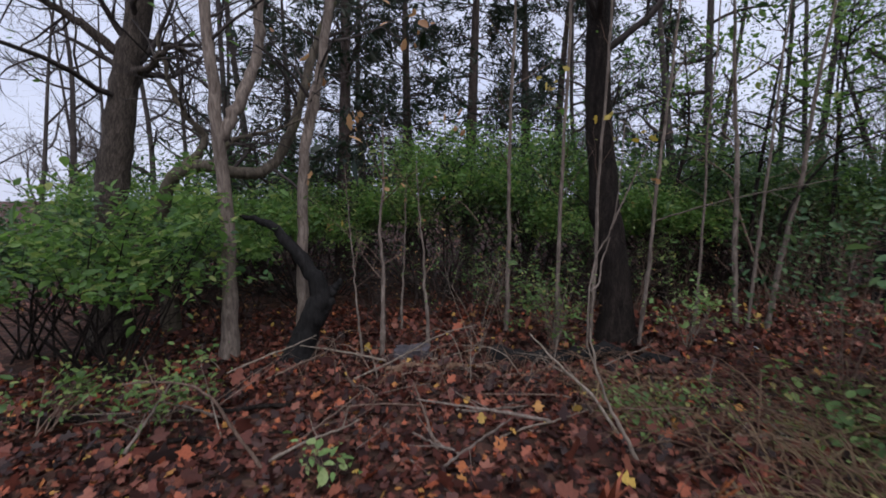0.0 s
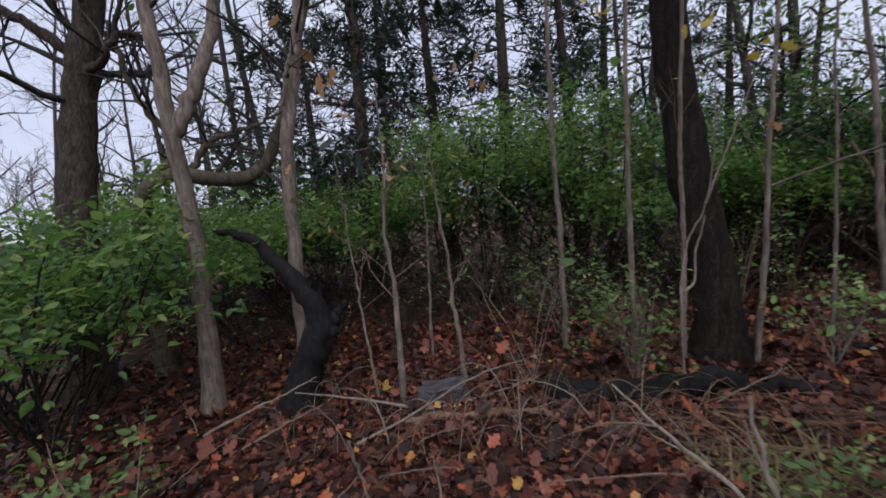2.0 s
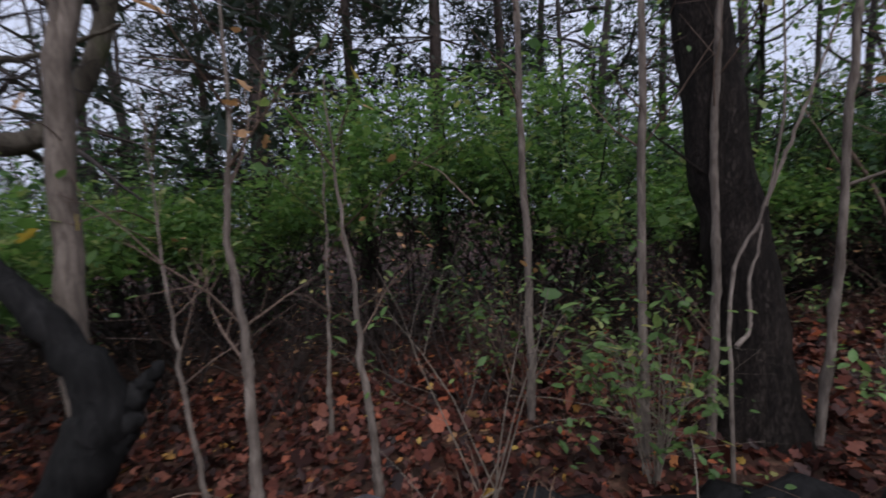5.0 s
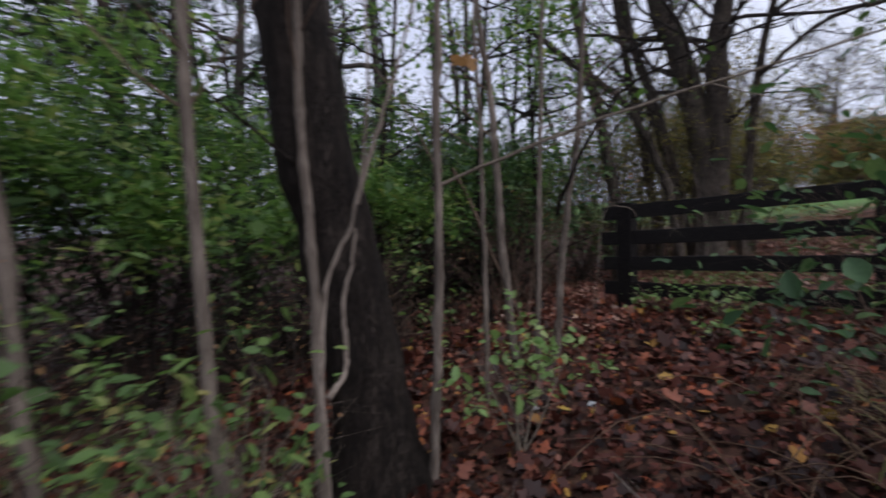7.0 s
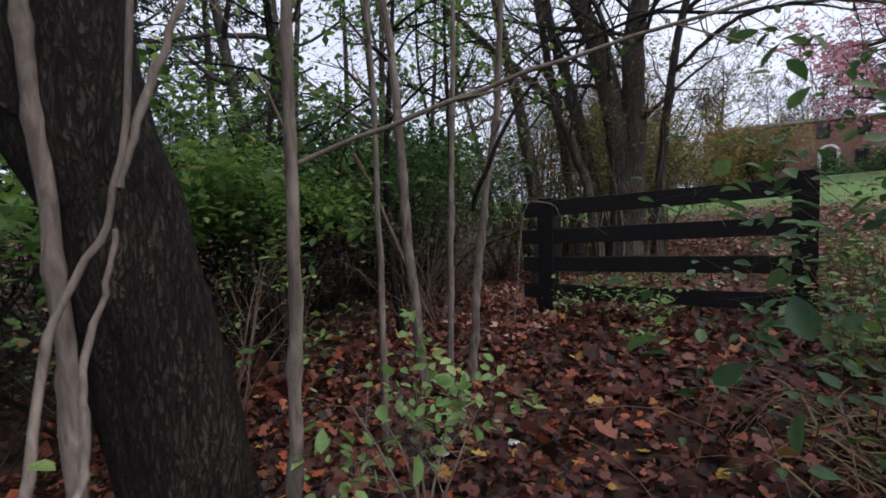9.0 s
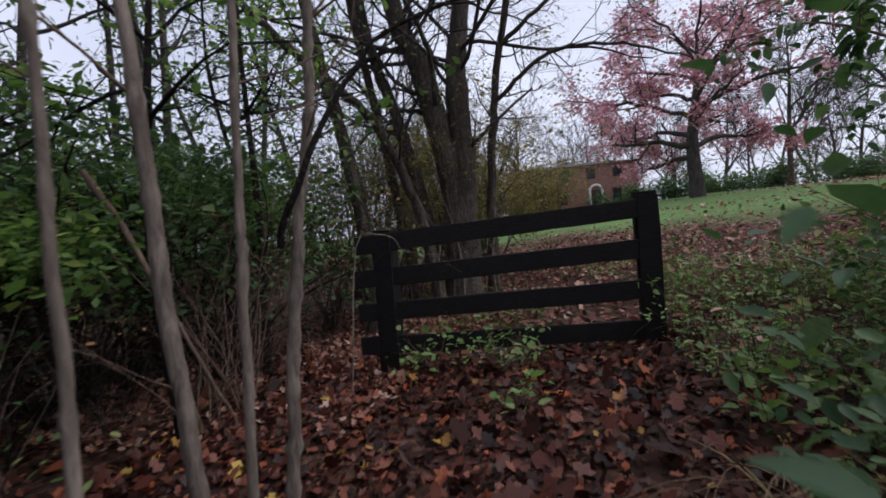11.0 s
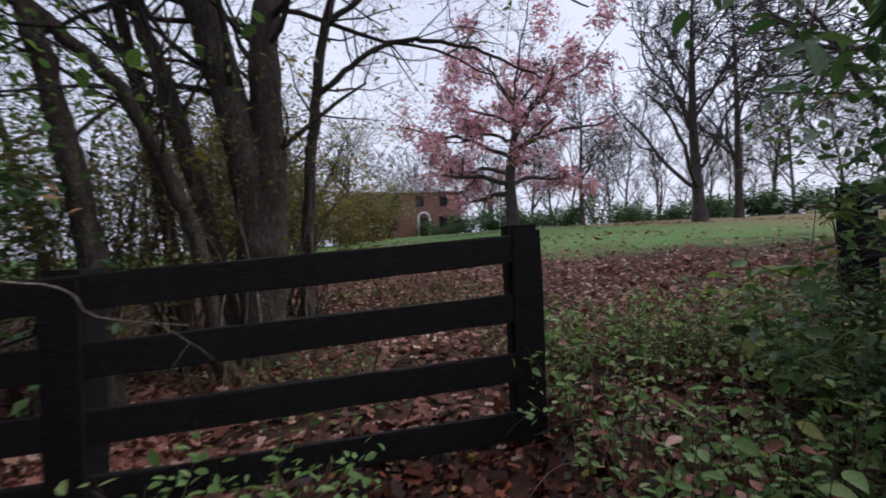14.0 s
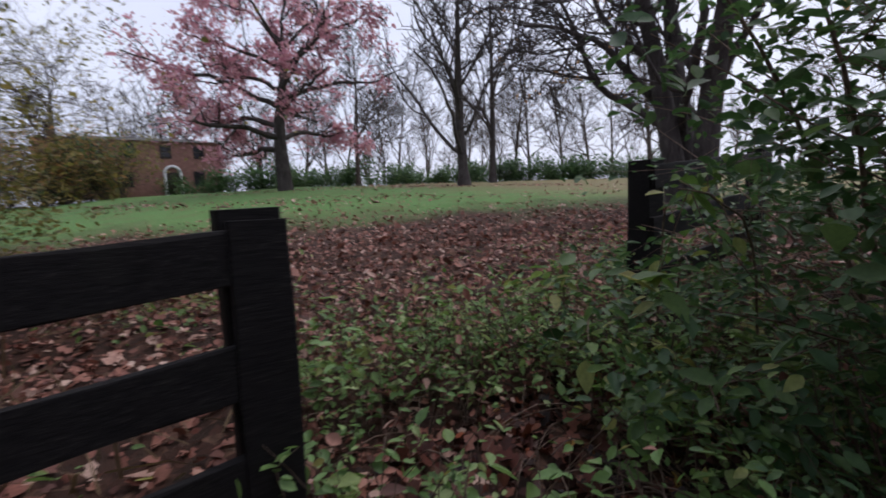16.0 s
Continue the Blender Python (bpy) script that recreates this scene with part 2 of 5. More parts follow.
def mesh_of(name, verts, faces, smooth=False):
    """A mesh from an array of vertices and a list of index arrays, each of one face size."""
    me = bpy.data.meshes.new(name)
    verts = np.asarray(verts, dtype=np.float32)
    faces = [np.asarray(f, dtype=np.int32) for f in faces if len(f)]
    me.vertices.add(len(verts))
    me.vertices.foreach_set("co", verts.ravel())
    loops = np.concatenate([f.ravel() for f in faces])
    sizes = np.concatenate([np.full(len(f), f.shape[1], dtype=np.int32) for f in faces])
    me.loops.add(len(loops))
    me.loops.foreach_set("vertex_index", loops)
    me.polygons.add(len(sizes))
    me.polygons.foreach_set("loop_start", np.concatenate([[0], np.cumsum(sizes)[:-1]]).astype(np.int32))
    if smooth:
        me.polygons.foreach_set("use_smooth", np.ones(len(sizes), dtype=bool))
    me.update(calc_edges=True)
    return me


def attach(name, me, material, parent=None, label=""):
    ob = new(name, me)
    me.materials.append(MATS[material])
    if parent:
        ob.parent = parent
    if label:
        tagged(ob, label)
    return ob


def thing(name, place, label, category, group="", kind=""):
    ob = new(name)
    ob.empty_display_size = 0.1
    ob.location = place
    tagged(ob, label, category, group, kind)
    return ob


class Tubes:
    """Collects tapered tubes into one mesh."""

    def __init__(self):
        self.v, self.f, self.n = [], [], 0

    def tube(self, pts, radii, sides=6):
        pts, radii = np.asarray(pts, float), np.asarray(radii, float)
        tan = np.gradient(pts, axis=0)
        tan /= np.linalg.norm(tan, axis=1, keepdims=True) + 1e-9
        mean = tan.mean(0)
        ref = np.array([1.0, 0, 0]) if abs(mean[0]) < 0.8 * np.linalg.norm(mean) + 1e-6 else np.array([0, 1.0, 0])
        a = np.cross(tan, ref)
        a /= np.linalg.norm(a, axis=1, keepdims=True) + 1e-9
        b = np.cross(tan, a)
        ang = np.linspace(0, 2 * np.pi, sides, endpoint=False)
        ring = a[:, None, :] * np.cos(ang)[None, :, None] + b[:, None, :] * np.sin(ang)[None, :, None]
        v = pts[:, None, :] + ring * radii[:, None, None]
        self.v.append(v.reshape(-1, 3))
        k = np.arange(len(pts) - 1)[:, None] * sides
        j = np.arange(sides)[None, :]
        q = np.stack([k + j, k + (j + 1) % sides, k + sides + (j + 1) % sides, k + sides + j], -1).reshape(-1, 4)
        self.f.append(q + self.n)
        self.n += len(pts) * sides

    def put(self, name, material, parent=None, origin=(0, 0, 0), label="", rough=0.0):
        v = np.concatenate(self.v)
        if rough:
            v = v + rng.normal(0, rough, v.shape)
        return attach(name, mesh_of(name, v - np.asarray(origin), [np.concatenate(self.f)], True), material, parent, label)


def curve_through(points, n):
    """A smooth line through a few points."""
    p = np.asarray(points, float)
    if len(p) == 2:
        return p[0] + (p[1] - p[0]) * np.linspace(0, 1, n)[:, None]
    ext = np.vstack([2 * p[0] - p[1], p, 2 * p[-1] - p[-2]])
    out = []
    for s in np.linspace(0, len(p) - 1 - 1e-6, n):
        i = int(s)
        u = s - i
        a, b, c, d = ext[i:i + 4]
        out.append(0.5 * (2 * b + (c - a) * u + (2 * a - 5 * b + 4 * c - d) * u * u + (3 * b - a - 3 * c + d) * u ** 3))
    return np.array(out)


def unit(v):
    v = np.asarray(v, float)
    return v / (np.linalg.norm(v) + 1e-9)


def limb(geo, p, d, length, r, level, tips, up=0.1, wander=0.18, kids=4, spread=0.9, sides=5, thin=0.3, first=0.25, floor=0.0):
    """A branch with its side branches; the outer twigs give their places to tips."""
    n = min(12 if level > 1 else 5, max(4, int(3 + length * 2.2))) if level else 3
    pts, dd, step = [np.asarray(p, float)], unit(d), length / (n - 1)
    for _ in range(n - 1):
        dd = unit(dd + rng.normal(0, wander, 3) + np.array([0, 0, up]) * step)
        pts.append(pts[-1] + dd * step)
    pts = np.array(pts)
    radii = np.maximum(r * (1 - (1 - thin) * np.linspace(0, 1, n)), floor)
    geo.tube(pts if level else pts[::2], radii if level else radii[::2], sides if level > 1 else 3)
    if level == 0:
        tips.extend(pts[1:])
        return
    count = max(2, int(round(kids * rng.uniform(0.8, 1.25))))
    for k in range(count):
        u = first + (1 - first) * (k + rng.uniform(0, 1)) / count
        i = min(int(u * (n - 1)), n - 2)
        q = pts[i] + (pts[i + 1] - pts[i]) * (u * (n - 1) - i)
        t = unit(pts[i + 1] - pts[i])
        side = unit(np.cross(t, rng.normal(0, 1, 3)))
        nd = unit(t * rng.uniform(0.5, 1.0) + side * spread)
        limb(geo, q, nd, length * rng.uniform(0.38, 0.62) * (1.15 - 0.45 * u), r * (1 - (1 - thin) * u) * rng.uniform(0.45, 0.65),
             level - 1, tips, up, wander * 1.1, kids, spread, max(4, sides - 1), thin, 0.15, floor)
    tips.append(pts[-1])


OVAL = (np.array([(0, 0, 0), (0.3, 0.27, 0.06), (0.7, 0.22, 0.05), (1, 0, -0.06), (0.7, -0.22, 0.05), (0.3, -0.27, 0.06)]), [np.array([(0, 1, 2, 3), (0, 3, 4, 5)])])
FINE = (np.array([(0, 0, 0), (0.14, 0.17, 0.05), (0.38, 0.28, 0.07), (0.7, 0.19, 0.04), (1, 0, -0.1), (0.7, -0.19, 0.04), (0.38, -0.28, 0.07), (0.14, -0.17, 0.05)]), [np.array([(0, 1, 2, 3, 4), (0, 4, 5, 6, 7)])])
SLIM = (np.array([(0, 0, 0), (0.4, 0.13, 0.03), (1, 0, -0.08), (0.4, -0.13, 0.03)]), [np.array([(0, 1, 2), (0, 2, 3)])])
BLADE = (np.array([(0, 0.02, 0), (0, -0.02, 0), (0.55, -0.016, 0.05), (0.55, 0.016, 0.05), (1, 0, -0.06)]), [np.array([(0, 1, 2, 3)]), np.array([(3, 2, 4)])])
FOLD = (np.array([(0, 0, 0), (0.45, 0.27, 0.06), (1, 0, -0.06), (0.45, -0.27, 0.06)]), [np.array([(0, 1, 2), (0, 2, 3)])])
RAGGED = (np.array([(0, 0, 0), (0.22, 0.4, 0.08), (0.5, 0.2, 0.04), (0.72, 0.36, 0.1), (1, 0, 0.06), (0.72, -0.36, 0.1), (0.5, -0.2, 0.04), (0.22, -0.4, 0.08)]), [np.array([(0, 1, 2, 3, 4), (0, 4, 5, 6, 7)])])
LOBED = (np.array([(0, 0, 0), (0.12, 0.3, 0.07), (0.34, 0.24, 0.04), (0.5, 0.5, 0.12), (0.66, 0.2, 0.04), (0.8, 0.24, 0.08), (1, 0, 0.1),
                   (0.8, -0.24, 0.08), (0.66, -0.2, 0.04), (0.5, -0.5, 0.12), (0.34, -0.24, 0.04), (0.12, -0.3, 0.07)]),
         [np.array([(0, 1, 2, 3, 4, 5, 6), (0, 6, 7, 8, 9, 10, 11)])])


def blades(name, places, size, shape, material, parent=None, origin=(0, 0, 0), flat=0.6, lift=0.0, vary=0.35, curl=0.0, label=""):
    """Leaf blades at the places: flat is how level they lie (0: any way, 1: level), lift raises their tips."""
    places = np.asarray(places, float)
    n = len(places)
    tmpl, faces = shape
    head = rng.uniform(0, 2 * np.pi, n)
    elev = rng.normal(lift, (1 - flat) * 0.9 + 0.05, n)
    u = np.stack([np.cos(head) * np.cos(elev), np.sin(head) * np.cos(elev), np.sin(elev)], -1)
    w = np.tile([0, 0, 1.0], (n, 1)) + rng.normal(0, (1 - flat) * 0.8 + 0.05, (n, 3))
    v = np.cross(w, u)
    v /= np.linalg.norm(v, axis=1, keepdims=True) + 1e-9
    w = np.cross(u, v)
    s = size * np.exp(rng.normal(0, vary, n))
    k = np.exp(rng.normal(0, curl, n)) if curl else np.ones(n)
    sgn = np.where(rng.uniform(size=n) < 0.5, -1, 1) if curl else np.ones(n)
    verts = places[:, None, :] + s[:, None, None] * (tmpl[None, :, 0, None] * u[:, None, :] + tmpl[None, :, 1, None] * v[:, None, :]
                                                      + tmpl[None, :, 2, None] * (w * (k * sgn)[:, None])[:, None, :])
    m = len(tmpl)
    fs = [(f[None] + (np.arange(n) * m)[:, None, None]).reshape(-1, f.shape[1]) for f in faces]
    return attach(name, mesh_of(name, verts.reshape(-1, 3) - np.asarray(origin), fs), material, parent, label)


def clumps(points, count, per, spread):
    """Places strewn in tufts about some of the points."""
    p = np.asarray(points, float)
    p = p[rng.integers(0, len(p), max(1, count // per))]
    return np.repeat(p, per, axis=0) + rng.normal(0, spread, (len(p) * per, 3))


def scatter(points, count, spread):
    """Places strewn about the points."""
    p = np.asarray(points, float)
    return p[rng.integers(0, len(p), count)] + rng.normal(0, spread, (count, 3))


def part(name, bm, material, parent, label=""):
    me = bpy.data.meshes.new(name)
    bm.to_mesh(me)
    bm.free()
    return attach(name, me, material, parent, label)


def box(bm, lo, hi):
    made = bmesh.ops.create_cube(bm, size=1)["verts"]
    for v in made:
        v.co = Vector(lo) + Vector([(c + 0.5) * (h - l) for c, l, h in zip(v.co, lo, hi)])
    return made


# ---- ground ----
def height(x, y):
    """The lie of the land: down from the start to the wood, up over the field to the east."""
    x, y = np.asarray(x, float), np.asarray(y, float)
    z = -0.1 * np.clip(y, -6, 5.6)
    out = 0.9 * (x - 7.2) - 0.42 * (y - 4.2)
    z = z * (1 - 0.65 * np.clip((x - 2.5) / 5, 0, 1) * np.clip((9 - y) / 4, 0, 1))
    rise = np.clip(out, 0, 34)
    z = z + 0.074 * rise - 0.00045 * rise ** 2 * (rise > 0)
    z = z + np.clip(y - 6.5, 0, 20) * -0.012
    near = np.exp(-((x - 3) ** 2 + (y - 4) ** 2) / 900)
    return z + near * (0.035 * np.sin(1.7 * x + 0.6 * y) * np.cos(1.3 * y - 0.4 * x) + 0.018 * np.sin(4.1 * x - 2.3 * y) + 0.012 * np.sin(7.7 * y + 3.1 * x))


def spaced(a, b, c, d, fine, far):
    mid = np.arange(b, c + 1e-6, fine)
    left = b - np.geomspace(fine, b - a, far)[::-1]
    right = c + np.geomspace(fine, d - c, far)
    return np.concatenate([left, mid, right])


gx, gy = spaced(-900, -9, 16, 900, 0.14, 40), spaced(-900, -4, 13, 900, 0.14, 40)
GX, GY = np.meshgrid(gx, gy)
GZ = height(GX, GY) + (np.hypot(GX - 4, GY - 5) < 25) * rng.normal(0, 0.006, GX.shape)
nx, ny = len(gx), len(gy)
ii = (np.arange(ny - 1)[:, None] * nx + np.arange(nx - 1)[None, :]).ravel()
ground = attach("ground", mesh_of("ground", np.stack([GX, GY, GZ], -1).reshape(-1, 3), [np.stack([ii, ii + 1, ii + nx + 1, ii + nx], -1)], True), "leaf_litter_ground")
tagged(ground, "leaf-strewn woodland floor that turns to lawn in the field", "ground", "", "structure")


def on_ground(x, y, lift=0.0):
    return np.stack([x, y, height(x, y) + lift], -1)


def gz(x, y):
    return float(height(x, y))


# ---- fallen leaves ----
def strew(count, x0, x1, y0, y1, keep=None):
    x, y = rng.uniform(x0, x1, count), rng.uniform(y0, y1, count)
    if keep is not None:
        ok = keep(x, y)
        x, y = x[ok], y[ok]
    return on_ground(x, y, rng.uniform(0.004, 0.035, len(x)))


def patchy(x, y, s=0.9, cut=0.0):
    return np.sin(s * x * 1.3 + 1.1) * np.cos(s * y * 1.7 + 0.4) + 0.5 * np.sin(2.3 * s * x - 1.9 * s * y) + rng.normal(0, 0.4, len(x)) > cut


tagged(blades("fallen_leaves", strew(38000, -5, 7.5, 0.3, 7.0), 0.068, LOBED, "leaf_fallen", None, flat=0.5, curl=0.8, vary=0.35),
       "damp red-brown fallen leaves thick on the woodland floor", "fallen leaves", "", "stuff")
tagged(blades("fallen_leaves", strew(38000, 7, 20, -6, 9, lambda x, y: 0.9 * (x - 7.2) - 0.42 * (y - 4.2) < rng.normal(7.5, 2.2, len(x))), 0.074, RAGGED, "leaf_dry", None, flat=0.6, curl=0.7, vary=0.3),
       "dry brown fallen leaves drifted over the field edge", "fallen leaves", "", "stuff")
tagged(blades("fallen_leaves", strew(9000, -5, 7.5, 7.0, 8.3), 0.07, RAGGED, "leaf_fallen", None, flat=0.5, curl=0.8), "damp brown fallen leaves under the first bushes", "fallen leaves", "", "stuff")
tagged(blades("fallen_leaves", strew(9000, 5.5, 11, 6.4, 10.5), 0.07, RAGGED, "leaf_dry", None, flat=0.55, curl=0.7), "brown fallen leaves at the foot of the clump", "fallen leaves", "", "stuff")
tagged(blades("fallen_leaves", strew(12000, -9, 12, 8, 15), 0.11, FOLD, "leaf_fallen", None, flat=0.7, curl=0.5),
       "dark fallen leaves under the thicket", "fallen leaves", "", "stuff")


# ---- woodland plants ----
def sapling(bx, by, tx, ty, tz, r, label, leaves=0, material="bark_sapling", twigs=7, bend=0.016, low=0.35, leaf="leaf_weed", leaf_size=0.05, crown=0, more=3.2):
    reseed(bx, by)
    base = np.array([bx, by, gz(bx, by) - 0.05])
    top = np.array([tx, ty, tz])
    over = top + (top - base) / np.linalg.norm(top - base) * more + np.array([0, 0, 0.12 * more])
    mids = [base + (over - base) * u + np.append(rng.normal(0, bend, 2), 0) for u in (0.2, 0.38, 0.55, 0.75)]
    ob = thing("sapling", base, label, "sapling", "thin saplings in the wood")
    g = Tubes()
    line = curve_through([base, *mids, over], 26)
    line += rng.normal(0, 0.005, line.shape)
    long = curve_through(line, 104)
    rad = r * np.linspace(1.1, 0.35 if more > 1 else 0.14, 104) * (1 + 0.04 * rng.normal(0, 1, 104))
    nodes = rng.integers(3, 100, 16)
    rad[nodes] *= rng.uniform(1.12, 1.4, 16)
    rad[0] *= 1.5
    g.tube(long, rad, 8)
    g.put("stem", material, ob, base)
    tips = []
    for k in range(twigs):
        tw = Tubes()
        u = rng.uniform(low, 0.98)
        q = line[int(u * 25)]
        a = rng.uniform(0, 2 * np.pi)
        limb(tw, q, (np.cos(a), np.sin(a), rng.uniform(0.4, 1.1)), rng.uniform(0.35, 0.9), r * 0.28, 1, tips, 0.25, 0.16, 3, 0.8, 4, 0.35)
        tw.put("twig", "twig_brown", ob, base)
    if leaves and tips:
        tagged(blades("leaves", scatter(tips, leaves, 0.05), leaf_size, OVAL, leaf, ob, base, flat=0.5), kind="stuff")
    if crown:
        tagged(blades("crown", clumps([p for p in tips if p[2] > 4.0] + list(line[22:]), crown, 10, 0.22), 0.075, OVAL, "leaf_dark_green", ob, base, flat=0.5), kind="stuff")
    return ob


SAPLINGS = [
    (-0.78, 5.51, -0.72, 5.52, 2.02, 0.032), (-0.67, 6.89, -0.57, 6.9, 1.44, 0.02), (-0.21, 5.94, -0.32, 5.94, 1.54, 0.027),
    (0.97, 6.77, 1.02, 6.77, 2.53, 0.033), (1.57, 6.1, 1.63, 6.09, 2.61, 0.03), (2.05, 6.13, 2.12, 6.09, 1.9, 0.028),
    (2.67, 5.96, 2.8, 5.86, 1.8, 0.027), (3.67, 6.4, 3.69, 6.37, 1.27, 0.02), (4.53, 6.78, 4.39, 6.92, 2.4, 0.04),
    (4.53, 6.52, 4.61, 6.41, 1.9, 0.024), (4.8, 6.49, 4.94, 6.26, 1.9, 0.034), (-1.05, 5.6, -1.2, 5.7, 1.5, 0.016),
]
for k, (bx, by, tx, ty, tz, r) in enumerate(SAPLINGS):
    sapling(bx, by, tx, ty, tz, r, "slender pale grey-brown sapling rising from leaf litter", leaves=(0 if k == 6 else 12), leaf="leaf_weed", crown=450 if k in (8, 9, 10) else 0, twigs=9 if k > 2 else 6, more=0.4 if k in (0, 1, 2, 11) else 3.2)


def tree(name, place, lean, tall, r, label, category="tree", material="bark_grey", levels=3, kids=5, first=0.35, crown=None, crown_size=0.08, crown_count=0,
         spread=0.9, up=0.12, wander=0.1, shape=OVAL, group="", limbs=9, limb_len=0.4, sides=10, bend=0.12, crown_spread=0.12, twig=None, forks=1, thin=0.25, rise=(0.1, 0.8), slim=0.55, crown_per=8, floor=0.0):
    reseed(*place[:2])
    base = np.array([place[0], place[1], gz(*place[:2]) - 0.1])
    ob = thing(name, base, label, category, group)
    trunk, tips = Tubes(), []
    for fork in range(forks):
        a = fork * 2.4 + rng.uniform(0, 1)
        off = np.array([np.cos(a), np.sin(a), 0]) * (0.0 if forks == 1 else r * 0.9)
        fan = np.array([np.cos(a), np.sin(a), 0]) * (0.0 if forks == 1 else tall * 0.2)
        topp = base + off + fan + np.array([lean[0], lean[1], tall * (1 if not fork else rng.uniform(0.75, 1))])
        n = 16
        line = curve_through([base + off, base + off + (topp - base - off) * 0.35 + rng.normal(0, bend, 3) * (1, 1, 0.2) - fan * 0.12,
                              base + off + (topp - base - off) * 0.7 + rng.normal(0, bend, 3) * (1, 1, 0.2), topp], n)
        rr = r * (1 if forks == 1 else rng.uniform(0.6, 0.95))
        rad = rr * np.linspace(1, thin, n)
        rad[0] *= 1.35
        trunk.tube(line, rad, sides)
        for k in range(limbs):
            u = first + (1 - first) * (k + rng.uniform(0, 1)) / limbs
            q = line[min(int(u * (n - 1)), n - 1)]
            b = rng.uniform(0, 2 * np.pi)
            bough = Tubes()
            limb(bough, q, (np.cos(b), np.sin(b), rng.uniform(*rise)), tall * limb_len * rng.uniform(0.6, 1.1) * (1.15 - 0.6 * u), rr * (1.1 - u) * slim + 0.008,
                 levels - 1, tips, up, wander + 0.06, kids, spread, 6, 0.3, floor=floor)
            bough.put("branch", twig or material, ob, base)
    trunk.put("trunk", material, ob, base)
    if crown_count:
        blades("crown", clumps(tips, crown_count, crown_per, crown_spread), crown_size, shape, crown, ob, base, flat=0.35)
    return ob


def shrub(place, tall, wide, label, count, leaf, size=0.05, stems=9, low=0.3, name="shrub", material="twig_brown", group="", arch=0.35, category="shrub", levels=2, spread=0.07, band=(0.0, 1.2), per=5, thick=1.0, salt=0):
    """A bush of arching stems; its leaves grow in tufts on the twigs between the two heights of band, as shares of its own height."""
    global rng
    here = rng
    reseed(*place[:2], salt)
    base = np.array([place[0], place[1], gz(*place[:2]) - 0.03])
    ob = thing(name, base, label, category, group)
    tips = []
    for k in range(stems):
        a = rng.uniform(0, 2 * np.pi)
        g = Tubes()
        limb(g, base + np.append(rng.normal(0, 0.06 * wide, 2), 0), (np.cos(a) * wide / tall * arch * 2, np.sin(a) * wide / tall * arch * 2, 1), tall * rng.uniform(0.7, 0.95), (0.005 + 0.005 * tall) * thick, levels, tips, -0.02, 0.12, 5, 0.9, 5, 0.3, low)
        g.put("stem", material, ob, base)
    tips = np.array(tips)
    h = (tips[:, 2] - base[2]) / tall
    ok = tips[(h > band[0]) & (h < band[1])]
    tagged(blades("leaves", clumps(ok if len(ok) else tips, count, per, spread), size, FINE if place[1] < 5.0 and place[0] < 6.8 else (OVAL if place[1] < 8 and place[0] < 9 else FOLD), leaf, ob, base, flat=0.55), kind="stuff")
    rng = here
    return ob


# the near trees of the wood
def shaped_tree(name, lines, label, material, category="tree", twigs=10, twig_len=1.6, twig_from=0.45, leaves=0, leaf="leaf_orange", leaf_size=0.08, group="", levels=2, gnarl=0.01, sides=12, twig_mat=None, sink=0.12, kids=4, lump=0.05, thin_by=0.3):
    """A tree whose trunk and main limbs follow the given lines of (points, radius at the foot, radius at the end)."""
    base = np.array(lines[0][0][0], float)
    reseed(base[0], base[1])
    base[2] -= sink
    ob = thing(name, base, label, category, group)
    tips = []
    for k, (pts, r0, r1) in enumerate(lines):
        pts = [np.array(p, float) for p in pts]
        if not k:
            pts[0] = base
        n = 30
        line = curve_through(pts, n) + rng.normal(0, gnarl, (n, 3))
        if not k:
            line[0] = base
        rad = np.linspace(r0, r1, n) * (1 + lump * rng.normal(0, 1, n))
        if not k:
            rad[:3] *= (1.5, 1.25, 1.1)
        g = Tubes()
        g.tube(line, rad, sides)
        g.put("limb" if k else "trunk", material, ob, base, rough=r0 * 0.02)
        for _ in range(twigs):
            u = rng.uniform(twig_from, 1)
            i = int(u * (n - 2))
            t = unit(line[i + 1] - line[i])
            side = unit(np.cross(t, rng.normal(0, 1, 3)))
            bough = Tubes()
            limb(bough, line[i], side + t * rng.uniform(0.2, 0.9), twig_len * rng.uniform(0.5, 1.2), rad[i] * thin_by + 0.004, levels, tips, 0.12, 0.17, kids, 0.9, 5, 0.3)
            bough.put("branch", twig_mat or material, ob, base)
    if leaves:
        tagged(blades("leaves", scatter(tips, leaves, 0.06), leaf_size, OVAL, leaf, ob, base, flat=0.3), kind="stuff")
    return ob


def at_ground(x, y, lift=0.0):
    return (x, y, gz(x, y) + lift)


shaped_tree("broad_tree", [([at_ground(-4.75, 6.2), (-4.62, 6.31, 1.6), (-4.44, 6.47, 3.0), (-4.21, 6.65, 4.4), (-4.0, 6.9, 7.5)], 0.22, 0.14),
                           ([(-4.4, 6.5, 3.3), (-4.0, 6.3, 3.25), (-3.6, 6.2, 3.5), (-3.3, 6.3, 3.4)], 0.06, 0.02),
                           ([(-4.35, 6.5, 3.4), (-4.9, 6.2, 3.9), (-5.6, 5.9, 4.3)], 0.07, 0.03)],
            "thick grey-brown tree trunk with bare dark limbs", "bark_grey", twigs=12, twig_len=2.0, twig_mat="bark_far", leaves=60, leaf="leaf_honeysuckle", levels=3, thin_by=0.25)
